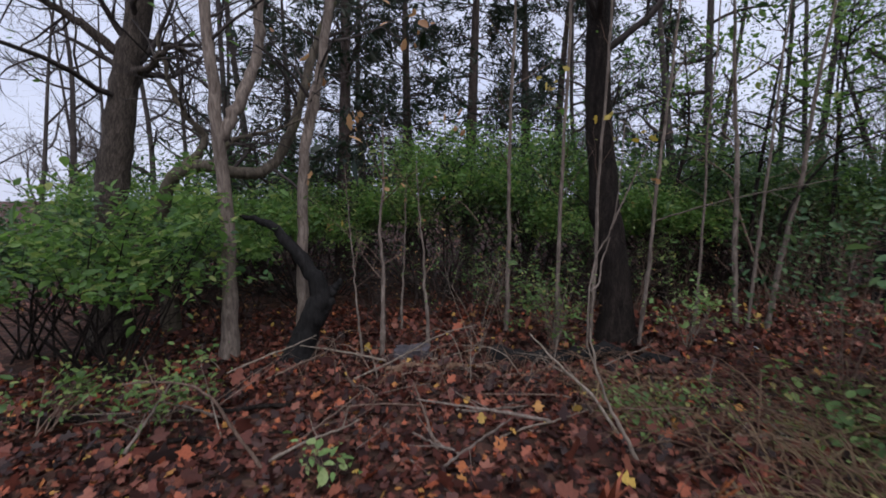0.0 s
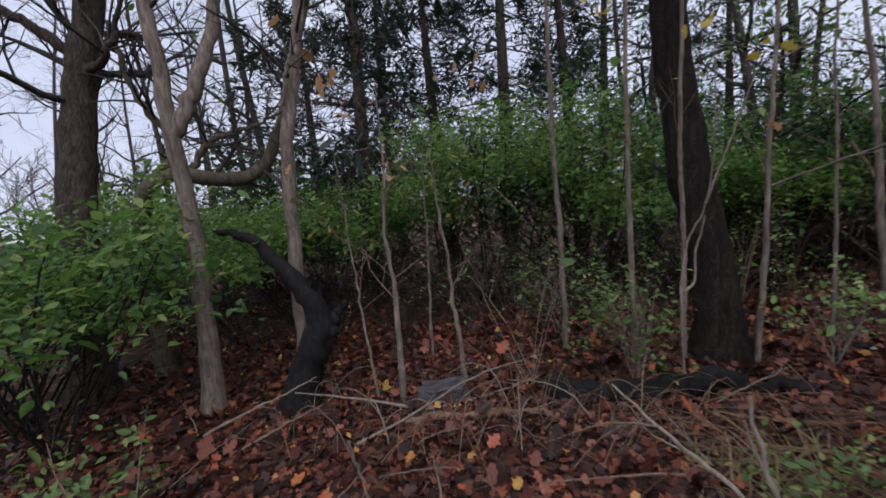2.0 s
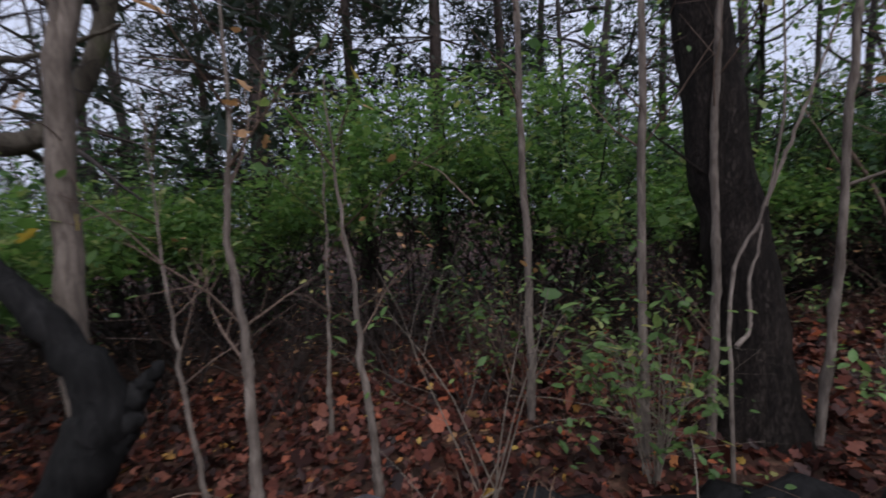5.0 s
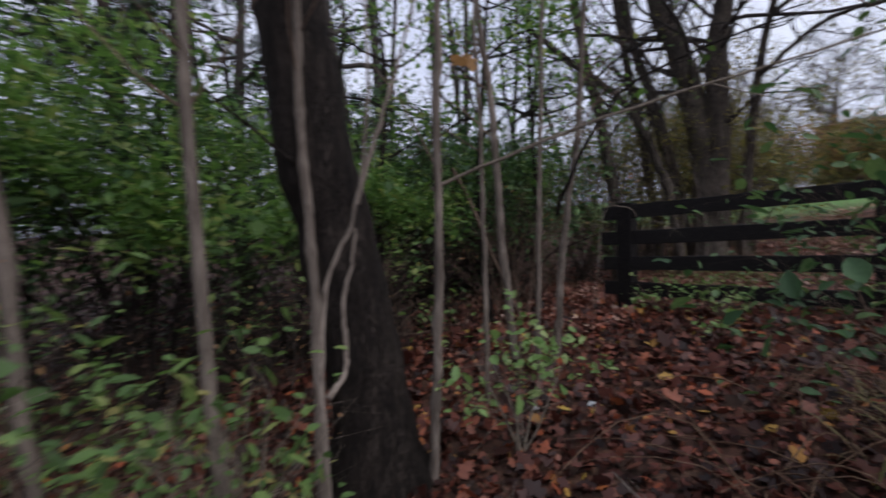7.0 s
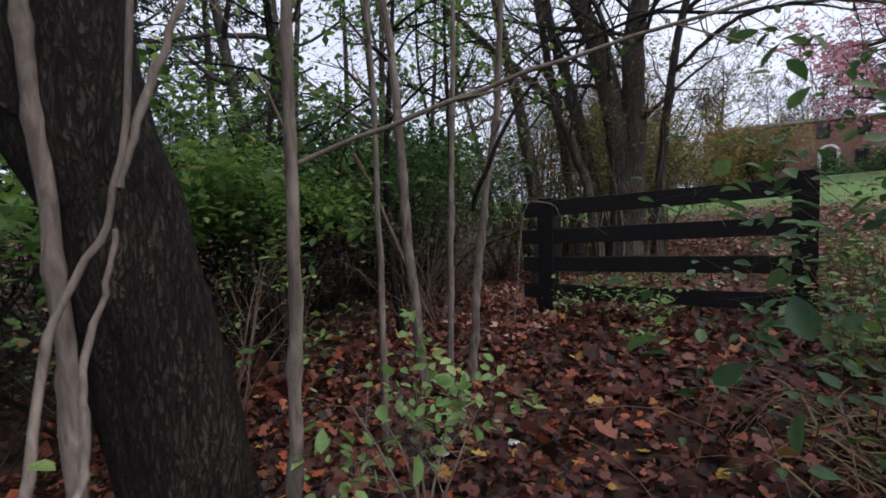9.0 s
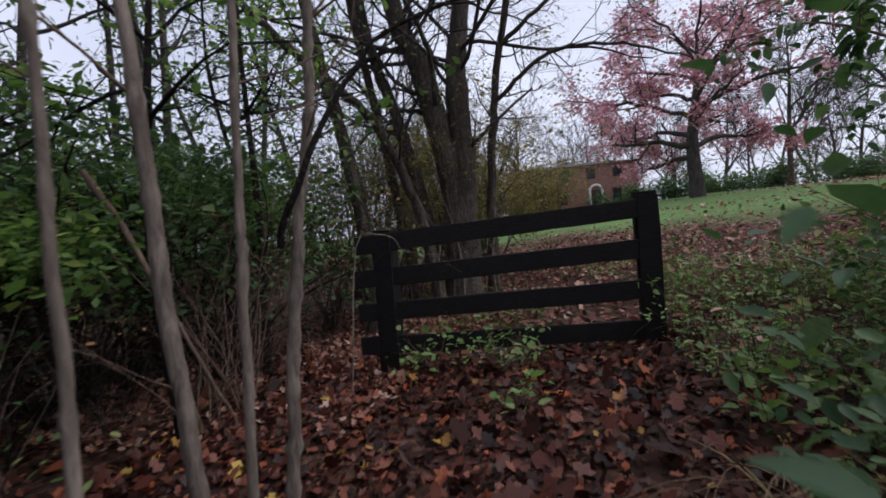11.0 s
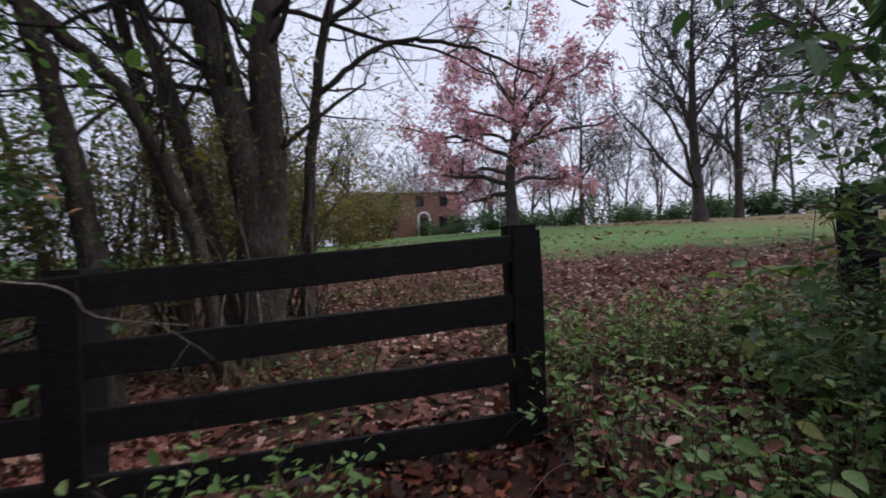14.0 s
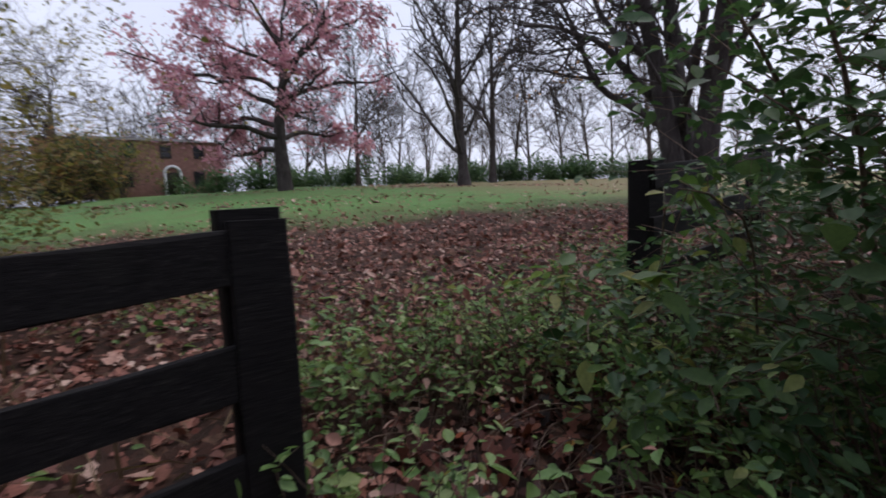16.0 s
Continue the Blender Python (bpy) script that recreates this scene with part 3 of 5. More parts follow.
shaped_tree("forked_tree", [([at_ground(-2.7, 5.48), (-2.67, 5.5, 0.5), (-2.65, 5.51, 1.32), (-2.69, 5.48, 2.45), (-2.74, 5.46, 3.63), (-2.85, 5.5, 6.0)], 0.1, 0.055),
                            ([(-2.68, 5.49, 2.2), (-2.45, 5.6, 2.7), (-2.27, 5.75, 3.3), (-2.22, 5.77, 3.9), (-2.15, 5.8, 6.0)], 0.08, 0.045)],
            "slim forked pinkish-grey tree with a swollen crotch", "bark_sapling", twigs=9, twig_len=2.0, twig_from=0.74, twig_mat="bark_far", leaves=40, leaf="leaf_orange", leaf_size=0.09)
shaped_tree("leaning_tree", [([at_ground(-4.3, 6.9), (-4.25, 6.8, 1.2), (-3.67, 6.49, 1.95), (-2.93, 6.94, 1.88), (-2.56, 7.13, 2.15), (-2.27, 7.24, 2.86), (-2.04, 7.33, 3.7), (-1.7, 7.45, 4.6)], 0.11, 0.055),
                             ([(-3.7, 6.5, 1.95), (-3.42, 6.57, 2.35), (-3.6, 6.42, 2.7), (-3.77, 6.42, 3.1), (-3.85, 6.36, 3.7)], 0.055, 0.025),
                             ([(-3.4, 6.65, 1.9), (-3.1, 6.75, 2.35), (-2.6, 6.9, 2.5), (-2.0, 7.0, 2.75)], 0.05, 0.012)],
            "mossy crooked trunk that bows low before it climbs", "bark_moss", twigs=9, twig_len=1.1, twig_mat="bark_far", twig_from=0.3)
shaped_tree("pale_tree", [([at_ground(-1.95, 6.0), (-1.9, 6.02, 0.8), (-1.84, 6.03, 1.9), (-1.7, 6.1, 2.8), (-1.49, 6.16, 3.84), (-1.2, 6.3, 6.2)], 0.085, 0.05),
                          ([(-1.84, 6.03, 2.2), (-1.72, 5.95, 2.75), (-1.5, 5.9, 3.1)], 0.025, 0.01)],
            "straight pale grey trunk with a few dry leaves", "bark_sapling", twigs=6, twig_len=1.3, twig_mat="bark_far", leaves=26, leaf="leaf_orange", leaf_size=0.12)
shaped_tree("charred_stump", [([at_ground(-1.9, 5.55), (-1.8, 5.6, -0.3), (-1.66, 5.68, 0.05), (-1.6, 5.72, 0.3), (-1.74, 5.72, 0.62), (-2.0, 5.72, 0.95), (-2.28, 5.75, 1.18), (-2.6, 5.79, 1.28)], 0.2, 0.025),
                              ([(-1.64, 5.7, -0.02), (-1.5, 5.78, 0.22), (-1.36, 5.85, 0.42)], 0.13, 0.03)],
            "blackened dead stump whose broken top curls over", "charred_wood", "dead stump", twigs=0, gnarl=0.012)
# the high leafy twigs are unseen, added to shade the floor below
shaped_tree("dark_tree", [([at_ground(2.47, 6.2), (2.4, 6.2, 0.2), (2.28, 6.26, 1.2), (2.16, 6.33, 2.4), (2.1, 6.32, 3.5), (2.05, 6.3, 6.0), (1.9, 6.5, 9.5)], 0.245, 0.12)],
            "thick dark furrowed trunk with vines climbing its side", "bark_dark", twigs=14, twig_len=2.8, twig_from=0.7, sides=18, twig_mat="bark_far", lump=0.02, leaves=500, leaf="leaf_dark_green", leaf_size=0.1)


def vine(lines, label, r=0.02, material="twig_brown"):
    base = np.array(lines[0][0], float)
    base[2] = gz(base[0], base[1]) - 0.03
    ob = thing("climbing_vine", base, label, "vine")
    for k, pts in enumerate(lines):
        pts = [np.array(p, float) for p in pts]
        if not k:
            pts[0] = base
        g = Tubes()
        n = 28
        g.tube(curve_through(pts, n) + rng.normal(0, 0.003, (n, 3)), r * np.linspace(1.1, 0.5, n) * (1 + 0.1 * rng.normal(0, 1, n)), 7)
        g.put("stem", material, ob, base)
    return ob


vine([[(1.86, 5.66, -0.5), (1.88, 5.7, 0.2), (1.93, 5.77, 0.44), (1.99, 5.82, 0.68), (2.04, 5.83, 0.81), (2.13, 5.81, 0.96), (2.17, 5.79, 1.09), (2.21, 5.75, 1.36), (2.24, 5.72, 1.75), (2.3, 5.8, 2.4)],
      [(1.9, 5.68, 0.3), (1.99, 5.7, 0.37), (2.03, 5.73, 0.48), (2.05, 5.77, 0.65), (2.12, 5.78, 0.84), (2.16, 5.8, 0.98)],
      [(2.17, 5.79, 1.09), (2.28, 5.76, 1.4), (2.42, 5.74, 1.75), (2.6, 5.74, 2.2)]],
     "bare brown vine twisting up the dark trunk", 0.0125, "bark_sapling")


def stick(pts, r, label, material="twig_pale", twigs=2, name="fallen_branch", rest=True):
    pts = [np.array(p, float) for p in pts]
    ob = thing(name, tuple(pts[0]), label, "branch")
    base = pts[0]
    g, tips = Tubes(), []
    n = 16
    line = curve_through(pts, n) + rng.normal(0, r * 0.3, (n, 3))
    g.tube(line, r * np.linspace(1, 0.4, n) * (1 + 0.08 * rng.normal(0, 1, n)), 7)
    g.put("stem", material, ob, base)
    if twigs:
        for _ in range(twigs):
            t = Tubes()
            i = rng.integers(4, n - 1)
            limb(t, line[i], unit(line[i] - line[i - 1]) + rng.normal(0, 0.5, 3), rng.uniform(0.15, 0.45), r * 0.4, 1, tips, 0.1, 0.15, 2, 0.8, 4)
            t.put("twig", material, ob, base)
    return ob


def lying(x0, y0, x1, y1, r, label, material="log_brown", lift=0.5, twigs=0, end=0.0, name="fallen_log"):
    pts = [(x0 + (x1 - x0) * u, y0 + (y1 - y0) * u, gz(x0 + (x1 - x0) * u, y0 + (y1 - y0) * u) + r * lift + end * u) for u in (0, 0.33, 0.66, 1)]
    return stick(pts, r, label, material, twigs, name)


lying(-0.65, 5.0, 0.75, 5.1, 0.055, "brown barkless log half sunk in leaves")
lying(0.6, 5.62, 2.65, 5.15, 0.16, "blackened rotten log lying by the dark trunk", "charred_wood", 0.4)
lying(1.6, 4.45, 2.5, 4.05, 0.035, "thin brown log on the leaf litter")
lying(1.75, 4.9, 2.9, 4.5, 0.03, "thin brown log on the leaf litter")
lying(-5.0, 3.2, -1.4, 3.9, 0.05, "long dark fallen pole among leaves", "bark_dark")
lying(-3.2, 3.0, -1.0, 3.35, 0.03, "long dark fallen pole among leaves", "bark_dark")
stick([at_ground(1.3, 2.85), (1.2, 2.9, -0.05), (1.08, 2.95, 0.2), (1.0, 2.98, 0.6)], 0.016, "bare stick standing up from the litter", twigs=1)
stick([at_ground(1.35, 3.3), (1.2, 3.5, -0.1), (0.97, 3.62, 0.1), (0.72, 3.68, 0.36)], 0.016, "broken pale stick leaning out of the litter", twigs=2)
stick([at_ground(-1.15, 2.7), (-1.27, 2.61, 0.05), (-1.37, 2.55, 0.3), (-1.5, 2.45, 0.46), (-1.72, 2.3, 0.52)], 0.013, "arched bare bramble cane", "twig_brown", 1)
stick([at_ground(-1.0, 4.6), (-0.5, 4.6, -0.2), (-0.1, 4.55, 0.05), (0.3, 4.6, 0.16)], 0.012, "pale fallen branch with forked tip", twigs=4)
stick([(2.74, 5.9, 1.17), (2.98, 5.58, 1.31), (3.17, 5.29, 1.42), (3.34, 4.83, 1.53), (3.49, 4.49, 1.59), (3.6, 4.1, 1.66)], 0.011, "long bare branch arching across the gap", twigs=3, name="arching_branch")
stick([(2.33, 6.07, 1.06), (2.14, 6.14, 1.26), (1.98, 6.19, 1.4), (1.7, 6.2, 1.62)], 0.014, "short black broken branch on the trunk", "bark_dark", twigs=1, name="arching_branch")
stick([(4.84, 6.44, 0.95), (4.8, 6.36, 1.12), (4.79, 6.26, 1.26), (4.84, 6.17, 1.5), (4.93, 5.99, 1.83), (5.02, 5.78, 2.05), (5.2, 5.3, 2.25), (5.5, 4.7, 2.4)], 0.022, "dark branch curving up over the path", "bark_dark", twigs=5, name="arching_branch")
stick([at_ground(6.15, 6.79), (6.25, 6.69, 0.89), (6.40, 6.54, 0.99), (6.49, 6.42, 0.94), (6.54, 6.36, 0.83), (6.56, 5.99, 0.76)], 0.006, "pale bare bramble cane hung over the fence", "twig_pale", 1, "bramble_cane")
stick([(5.1, 8.1, 1.6), (5.3, 7.94, 1.03), (5.55, 7.7, 0.09), at_ground(5.7, 7.55)], 0.025, "dead pole propped against the thicket", "twig_brown", twigs=2, name="leaning_pole")
for k in range(44):
    x, y = rng.uniform(-2.6, 2.8), rng.uniform(2.6, 5.5)
    a, le = rng.uniform(0, 2 * np.pi), rng.uniform(0.4, 1.2)
    lying(x, y, x + np.cos(a) * le, y + np.sin(a) * le, rng.uniform(0.005, 0.016), "thin bare fallen twig", ("twig_brown", "twig_pale", "bark_sapling")[k % 3], 1.5, 2, rng.uniform(0, 0.4), "fallen_branch")


for k in range(22):
    x, y = rng.uniform(-1.6, 1.6), rng.uniform(4.2, 5.4)
    a, le, h = rng.uniform(0, 2 * np.pi), rng.uniform(0.3, 0.9), rng.uniform(0.15, 0.5)
    dx, dy = np.cos(a) * le, np.sin(a) * le
    stick([at_ground(x, y, -0.02), (x + dx * 0.25, y + dy * 0.25, gz(x, y) + h * 0.75), (x + dx * 0.6, y + dy * 0.6, gz(x, y) + h), (x + dx, y + dy, gz(x + dx, y + dy) + h * rng.uniform(0.2, 0.9))],
          rng.uniform(0.004, 0.008), "thin arching dead cane in the brush", ("twig_brown", "twig_pale")[k % 2], 1, "dead_cane")


def stone(x, y, w, label):
    bm = bmesh.new()
    bmesh.ops.create_cube(bm, size=1)
    bmesh.ops.subdivide_edges(bm, edges=bm.edges[:], cuts=4, use_grid_fill=True)
    for v in bm.verts:
        c = v.co
        c.xyz = (c.x * w, c.y * w * 0.7, c.z * w * 0.55)
        c += noise.noise_vector(c * 6) * w * 0.12
    ob = part("stone", bm, "stone_grey", None)
    ob.location = (x, y, gz(x, y) + w * 0.12)
    return tagged(ob, label, "stone")


stone(-0.42, 5.6, 0.42, "squarish grey-purple stone block among leaves")

# leafy shrubs near the path
HB = dict(name="honeysuckle_bush", band=(0.5, 1.0), per=8, spread=0.09, material="bark_dark")
shrub((-3.4, 4.55), 2.1, 1.25, "leafy green honeysuckle bush drooping over the leaves", 2700, "leaf_honeysuckle", 0.078, 11, 0.3, arch=0.4, **HB)
shrub((-4.2, 5.0), 2.2, 1.6, "leafy green honeysuckle bush drooping over the leaves", 2000, "leaf_dark_green", 0.078, 11, 0.3, arch=0.4, **HB)
shrub((-5.4, 5.6), 2.2, 1.9, "leafy green honeysuckle bush drooping over the leaves", 3000, "leaf_dark_green", 0.065, 11, 0.3, arch=0.4, **HB)
shrub((-2.3, 3.5), 0.7, 0.8, "low green shrub with small leaves", 380, "leaf_weed", 0.05, 7, 0.3)
shrub((-3.2, 3.3), 0.6, 0.8, "low green shrub with small leaves", 260, "leaf_weed", 0.05, 7, 0.3)
shrub((1.5, 5.85), 1.2, 0.38, "small bush with pale green leaves on thin canes", 520, "leaf_weed", 0.058, 12, 0.2, spread=0.055, material="twig_pale", arch=0.22, thick=0.6)
shrub((3.2, 5.75), 0.85, 0.45, "small bush with pale green leaves on thin canes", 230, "leaf_pale", 0.06, 6, 0.25, spread=0.05, material="twig_pale", arch=0.25)
shrub((0.45, 5.75), 1.7, 0.7, "thin twiggy shrub with sparse green leaves", 200, "leaf_weed", 0.05, 5, 0.35, spread=0.05, material="twig_pale", arch=0.25, thick=0.45)
shrub((3.3, 7.6), 1.5, 1.0, "thin leafy shrub in the shade", 520, "leaf_weed", 0.05, 6, 0.3)
shrub((1.05, 7.3), 1.3, 0.9, "thin leafy shrub in the shade", 300, "leaf_weed", 0.05, 6, 0.3)
shrub((-0.75, 2.75), 0.3, 0.35, "small green seedling with round leaves", 36, "leaf_pale", 0.07, 5, 0.3, levels=1)
shrub((-1.1, 1.9), 0.22, 0.4, "small green seedling with round leaves", 70, "leaf_weed", 0.05, 6, 0.3, levels=1)
# brown brush, with extra bushes added to darken the floor behind the saplings
for k in range(40):
    x, y = -5.5 + k * 0.3 + rng.normal(0, 0.2), rng.uniform(6.9, 8.9) + 0.3 * max(0, k * 0.64 - 18)
    shrub((x, y), rng.uniform(1.0, 1.9), 1.1, "bare brown twiggy undergrowth bush", 20, "leaf_orange", 0.04, 6, 0.25, "twiggy_bush", "bark_cedar", arch=0.35, thick=0.6, group="bare brush in the wood")
for k in range(8):
    x, y = 4.9 + k * 0.6 + rng.normal(0, 0.2), 7.9 + rng.uniform(0, 1.6)
    shrub((x, y), rng.uniform(1.5, 2.8), 1.3, "tall bare brown brush at the wood's edge", 24, "leaf_orange", 0.04, 7, 0.15, "twiggy_bush", "twig_brown", arch=0.3, thick=0.6, group="bare brush in the wood")
# growth along the south side of the path
shrub((5.4, 1.6), 3.1, 1.0, "tall leafy shrub beside the gap in the fence", 3800, "leaf_dark_green", 0.062, 11, 0.2, "leafy_shrub", arch=0.3)
shrub((4.75, 3.55), 0.8, 0.7, "leafy green shrub with broad leaves beside the path", 130, "leaf_weed", 0.065, 6, 0.25, "leafy_shrub", arch=0.35, thick=0.6)
shrub((3.62, 3.92), 1.75, 0.7, "leafy green shrub with broad leaves beside the path", 850, "leaf_dark_green", 0.052, 9, 0.25, "leafy_shrub", arch=0.22, thick=0.5)
shrub((6.5, 1.75), 0.7, 0.9, "tangled green vines and broad leaves by the fence", 600, "leaf_weed", 0.075, 10, 0.25, "leafy_shrub", arch=0.4)
shrub((5.7, 0.2), 2.4, 0.9, "tall leafy shrub with dark broad leaves", 2400, "leaf_dark_green", 0.062, 12, 0.25, "leafy_shrub", arch=0.3)
shrub((7.75, 0.4), 0.7, 1.0, "tangled green vines and broad leaves by the fence", 500, "leaf_weed", 0.08, 12, 0.25, "leafy_shrub", arch=0.4)
shrub((7.4, -0.5), 1.3, 1.0, "tangled green vines and broad leaves by the fence", 900, "leaf_dark_green", 0.08, 12, 0.25, "leafy_shrub", arch=0.35)
shrub((4.5, 1.4), 2.8, 1.2, "tall leafy shrub with dark broad leaves", 2000, "leaf_dark_green", 0.085, 10, 0.2, "leafy_shrub", arch=0.3)
shrub((3.8, 1.7), 2.2, 1.2, "tall leafy shrub with dark broad leaves", 1200, "leaf_dark_green", 0.08, 10, 0.2, "leafy_shrub", arch=0.3)


shrub((5.55, 2.0), 3.0, 0.7, "dense tall shrub with dark broad leaves", 3600, "leaf_dark_green", 0.06, 12, 0.1, "leafy_shrub", arch=0.22)
shrub((6.0, 1.6), 3.0, 0.35, "dense tall shrub with dark broad leaves", 2200, "leaf_dark_green", 0.06, 10, 0.1, "leafy_shrub", arch=0.15)
shrub((5.9, 2.55), 1.1, 0.6, "low dense shrub with dark broad leaves", 1300, "leaf_dark_green", 0.055, 10, 0.15, "leafy_shrub", arch=0.3)


def leafy_branch(pts, r, count, size, leaf, label):
    """A long branch with a row of drooping leaves on its outer half."""
    reseed(*pts[-1][:2])
    ob = stick(pts, r, label, "twig_brown", 0, "leafy_branch")
    base = np.array(pts[0], float)
    line = curve_through(pts, 40)[18:]
    g = Tubes()
    ends = []
    for k in range(count // 6):
        p = line[rng.integers(0, len(line))]
        q = p + rng.normal(0, 0.13, 3) + np.array([0, 0, -0.02])
        g = Tubes()
        g.tube(curve_through([p, q], 4), [r * 0.3] * 4, 4)
        g.put("twig", "twig_brown", ob, base)
        ends.extend([p + (q - p) * u for u in (0.5, 0.8, 1.0)])
    tagged(blades("leaves", scatter(ends, int(count * 1.5), 0.04), size * 0.8, FINE, leaf, ob, base, flat=0.6, lift=-0.35), kind="stuff")


leafy_branch([at_ground(5.7, 2.35), (5.75, 2.6, 1.1), (5.72, 3.1, 1.7), (5.66, 3.6, 1.92), (5.5, 4.1, 1.85)], 0.011, 60, 0.1, "leaf_dark_green", "slender arching branch with hanging green leaves")
leafy_branch([at_ground(5.8, 2.3), (5.8, 2.6, 1.3), (5.85, 3.1, 1.95), (5.85, 3.55, 2.15), (5.75, 3.95, 2.1)], 0.011, 45, 0.1, "leaf_dark_green", "slender arching branch with hanging green leaves")
leafy_branch([at_ground(5.6, 2.3), (5.45, 2.7, 1.2), (5.3, 3.2, 1.75), (5.2, 3.6, 1.95), (5.1, 3.9, 1.95)], 0.01, 45, 0.09, "leaf_dark_green", "slender arching branch with hanging green leaves")
leafy_branch([at_ground(3.9, 3.3), (3.95, 3.45, 0.9), (4.0, 3.75, 1.6), (4.0, 4.0, 1.85), (3.92, 4.3, 1.92)], 0.01, 48, 0.085, "leaf_dark_green", "slender arching branch with hanging green leaves")
leafy_branch([at_ground(6.6, 1.8), (6.55, 2.1, 0.9), (6.5, 2.6, 1.15), (6.45, 3.0, 1.2)], 0.008, 30, 0.08, "leaf_weed", "thin cane with a few green leaves")
for (x, y, z) in ((6.86, 2.94, 0.66),
                        (6.74, 2.54, 1.14),
                        (7.33, 2.61, 0.92),
                        (6.62, 2.61, 0.91),
                        (6.37, 2.93, 0.55),
                        (7.78, 2.56, 0.55)):
    leafy_branch([at_ground(x + 0.25, y - 0.35), (x + 0.2, y - 0.3, z - 0.5), (x + 0.1, y - 0.16, z - 0.08), (x, y, z), (x - 0.12, y + 0.16, z - 0.05)], 0.006, 16, 0.1, "leaf_weed", "thin cane with a few broad green leaves")
for (x, y, tall) in ((5.6, 8.0, 5.2), (7.2, 8.4, 5.6), (8.6, 9.4, 6.0), (4.4, 8.8, 5.0)):
    tree("small_tree", (x, y), rng.normal(0, 0.3, 2), tall, 0.05, "small understorey tree with dark green leaves", "tree", "bark_dark", 3, 5, 0.5, "leaf_honeysuckle", 0.075, 800, limbs=12, limb_len=0.32, crown_spread=0.12, group="understorey trees")
for (x, y, tall, leaf) in ((7.0, 2.2, 0.85, "leaf_dark_green"), (6.5, 2.6, 0.7, "leaf_weed"), (6.9, 1.75, 1.1, "leaf_dark_green"), (8.0, 1.2, 1.0, "leaf_dark_green")):
    shrub((x, y), tall, 0.9, "dense green bramble in the fence gap", 560, leaf, 0.052, 11, 0.2, "bramble", arch=0.45, thick=0.5, group="brambles in the gap", per=6, spread=0.06)
# hanging dry leaves on thin twigs
for (p, q, leaf, n) in (((-0.72, 5.52, 2.0), (-0.9, 4.8, 2.36), "leaf_orange", 5), ((-0.3, 5.94, 2.1), (0.05, 5.15, 2.4), "leaf_orange", 5), ((-1.84, 6.03, 1.7), (-1.58, 5.4, 1.66), "leaf_orange", 2),
                        ((-1.2, 5.7, 1.2), (-1.09, 4.95, 1.21), "leaf_yellow", 2), ((-0.3, 5.94, 1.5), (-0.08, 5.05, 1.67), "leaf_yellow", 1), ((-0.75, 5.52, 1.5), (-0.43, 5.0, 1.56), "leaf_orange", 2),
                        ((2.24, 6.02, 2.5), (1.93, 4.5, 2.08), "leaf_yellow", 3), ((2.24, 6.0, 2.2), (1.6, 4.5, 2.3), "leaf_yellow", 3), ((1.6, 6.1, 2.5), (1.25, 5.6, 2.84), "leaf_yellow", 8),
                        ((-0.3, 5.94, 1.6), (-0.17, 5.8, 1.76), "leaf_orange", 1), ((-0.72, 5.52, 1.7), (-0.66, 5.54, 1.72), "leaf_orange", 2), ((0.45, 5.75, 1.2), (0.1, 6.0, 1.5), "leaf_orange", 1),
                        ((2.8, 5.86, 1.7), (2.6, 5.4, 1.72), "leaf_orange", 2), ((0.4, 5.8, -0.5), (0.33, 5.9, -0.2), "leaf_orange", 4)):
    ob = stick([p, [(a + c) / 2 + e for a, c, e in zip(p, q, (0, 0, 0.06))], q], 0.005, "thin twig holding a few dry leaves", "twig_brown", 0, "dry_twig")
    tagged(blades("leaves", scatter([q], n, 0.035 + 0.008 * n), 0.085, LOBED, leaf, ob, p, flat=0.2, lift=-0.4, vary=0.2), kind="stuff")
shrub((6.75, 6.2), 0.5, 0.5, "low green vine with pale leaves at the fence foot", 110, "leaf_pale", 0.06, 7, 0.25, levels=1)
shrub((6.6, 5.55), 0.5, 0.5, "low green vine with pale leaves at the fence foot", 140, "leaf_pale", 0.06, 8, 0.25, levels=1)
shrub((5.9, 5.35), 0.3, 0.35, "low green vine with pale leaves at the fence foot", 40, "leaf_pale", 0.06, 5, 0.25, levels=1)


def weed_points(count, x0, x1, y0, y1, tall, keep):
    x, y = rng.uniform(x0, x1, count), rng.uniform(y0, y1, count)
    ok = keep(x, y)
    x, y = x[ok], y[ok]
    return on_ground(x, y, np.abs(rng.normal(0, tall, len(x))) + 0.02)


def weed_bed(count, x0, x1, y0, y1, tall, keep, leaf, size, per, label):
    """Upright weeds, each a thin stem with leaves up its length."""
    x, y = rng.uniform(x0, x1, count), rng.uniform(y0, y1, count)
    ok = keep(x, y)
    x, y = x[ok], y[ok]
    stems, leaf_at = Tubes(), []
    for a, c in zip(x, y):
        foot = np.array([a, c, gz(a, c) - 0.02])
        h = tall * rng.uniform(0.35, 1.15)
        tip = foot + np.array([*rng.normal(0, 0.3 * h, 2), h])
        line = curve_through([foot, foot * 0.5 + tip * 0.5 + (0, 0, 0.12 * h), tip], 5)
        stems.tube(line, np.linspace(0.0035, 0.0015, 5), 3)
        u = rng.uniform(0.25, 1.0, per)
        leaf_at.append(foot + (tip - foot) * u[:, None] + rng.normal(0, 0.05, (per, 3)) * (1, 1, 0.6))
    tagged(stems.put("weed_stems", "twig_brown"), label + ", stems", "weeds", "", "stuff")
    tagged(blades("weed_leaves", np.concatenate(leaf_at), size, FINE, leaf, None, flat=0.6), label, "weeds", "", "stuff")


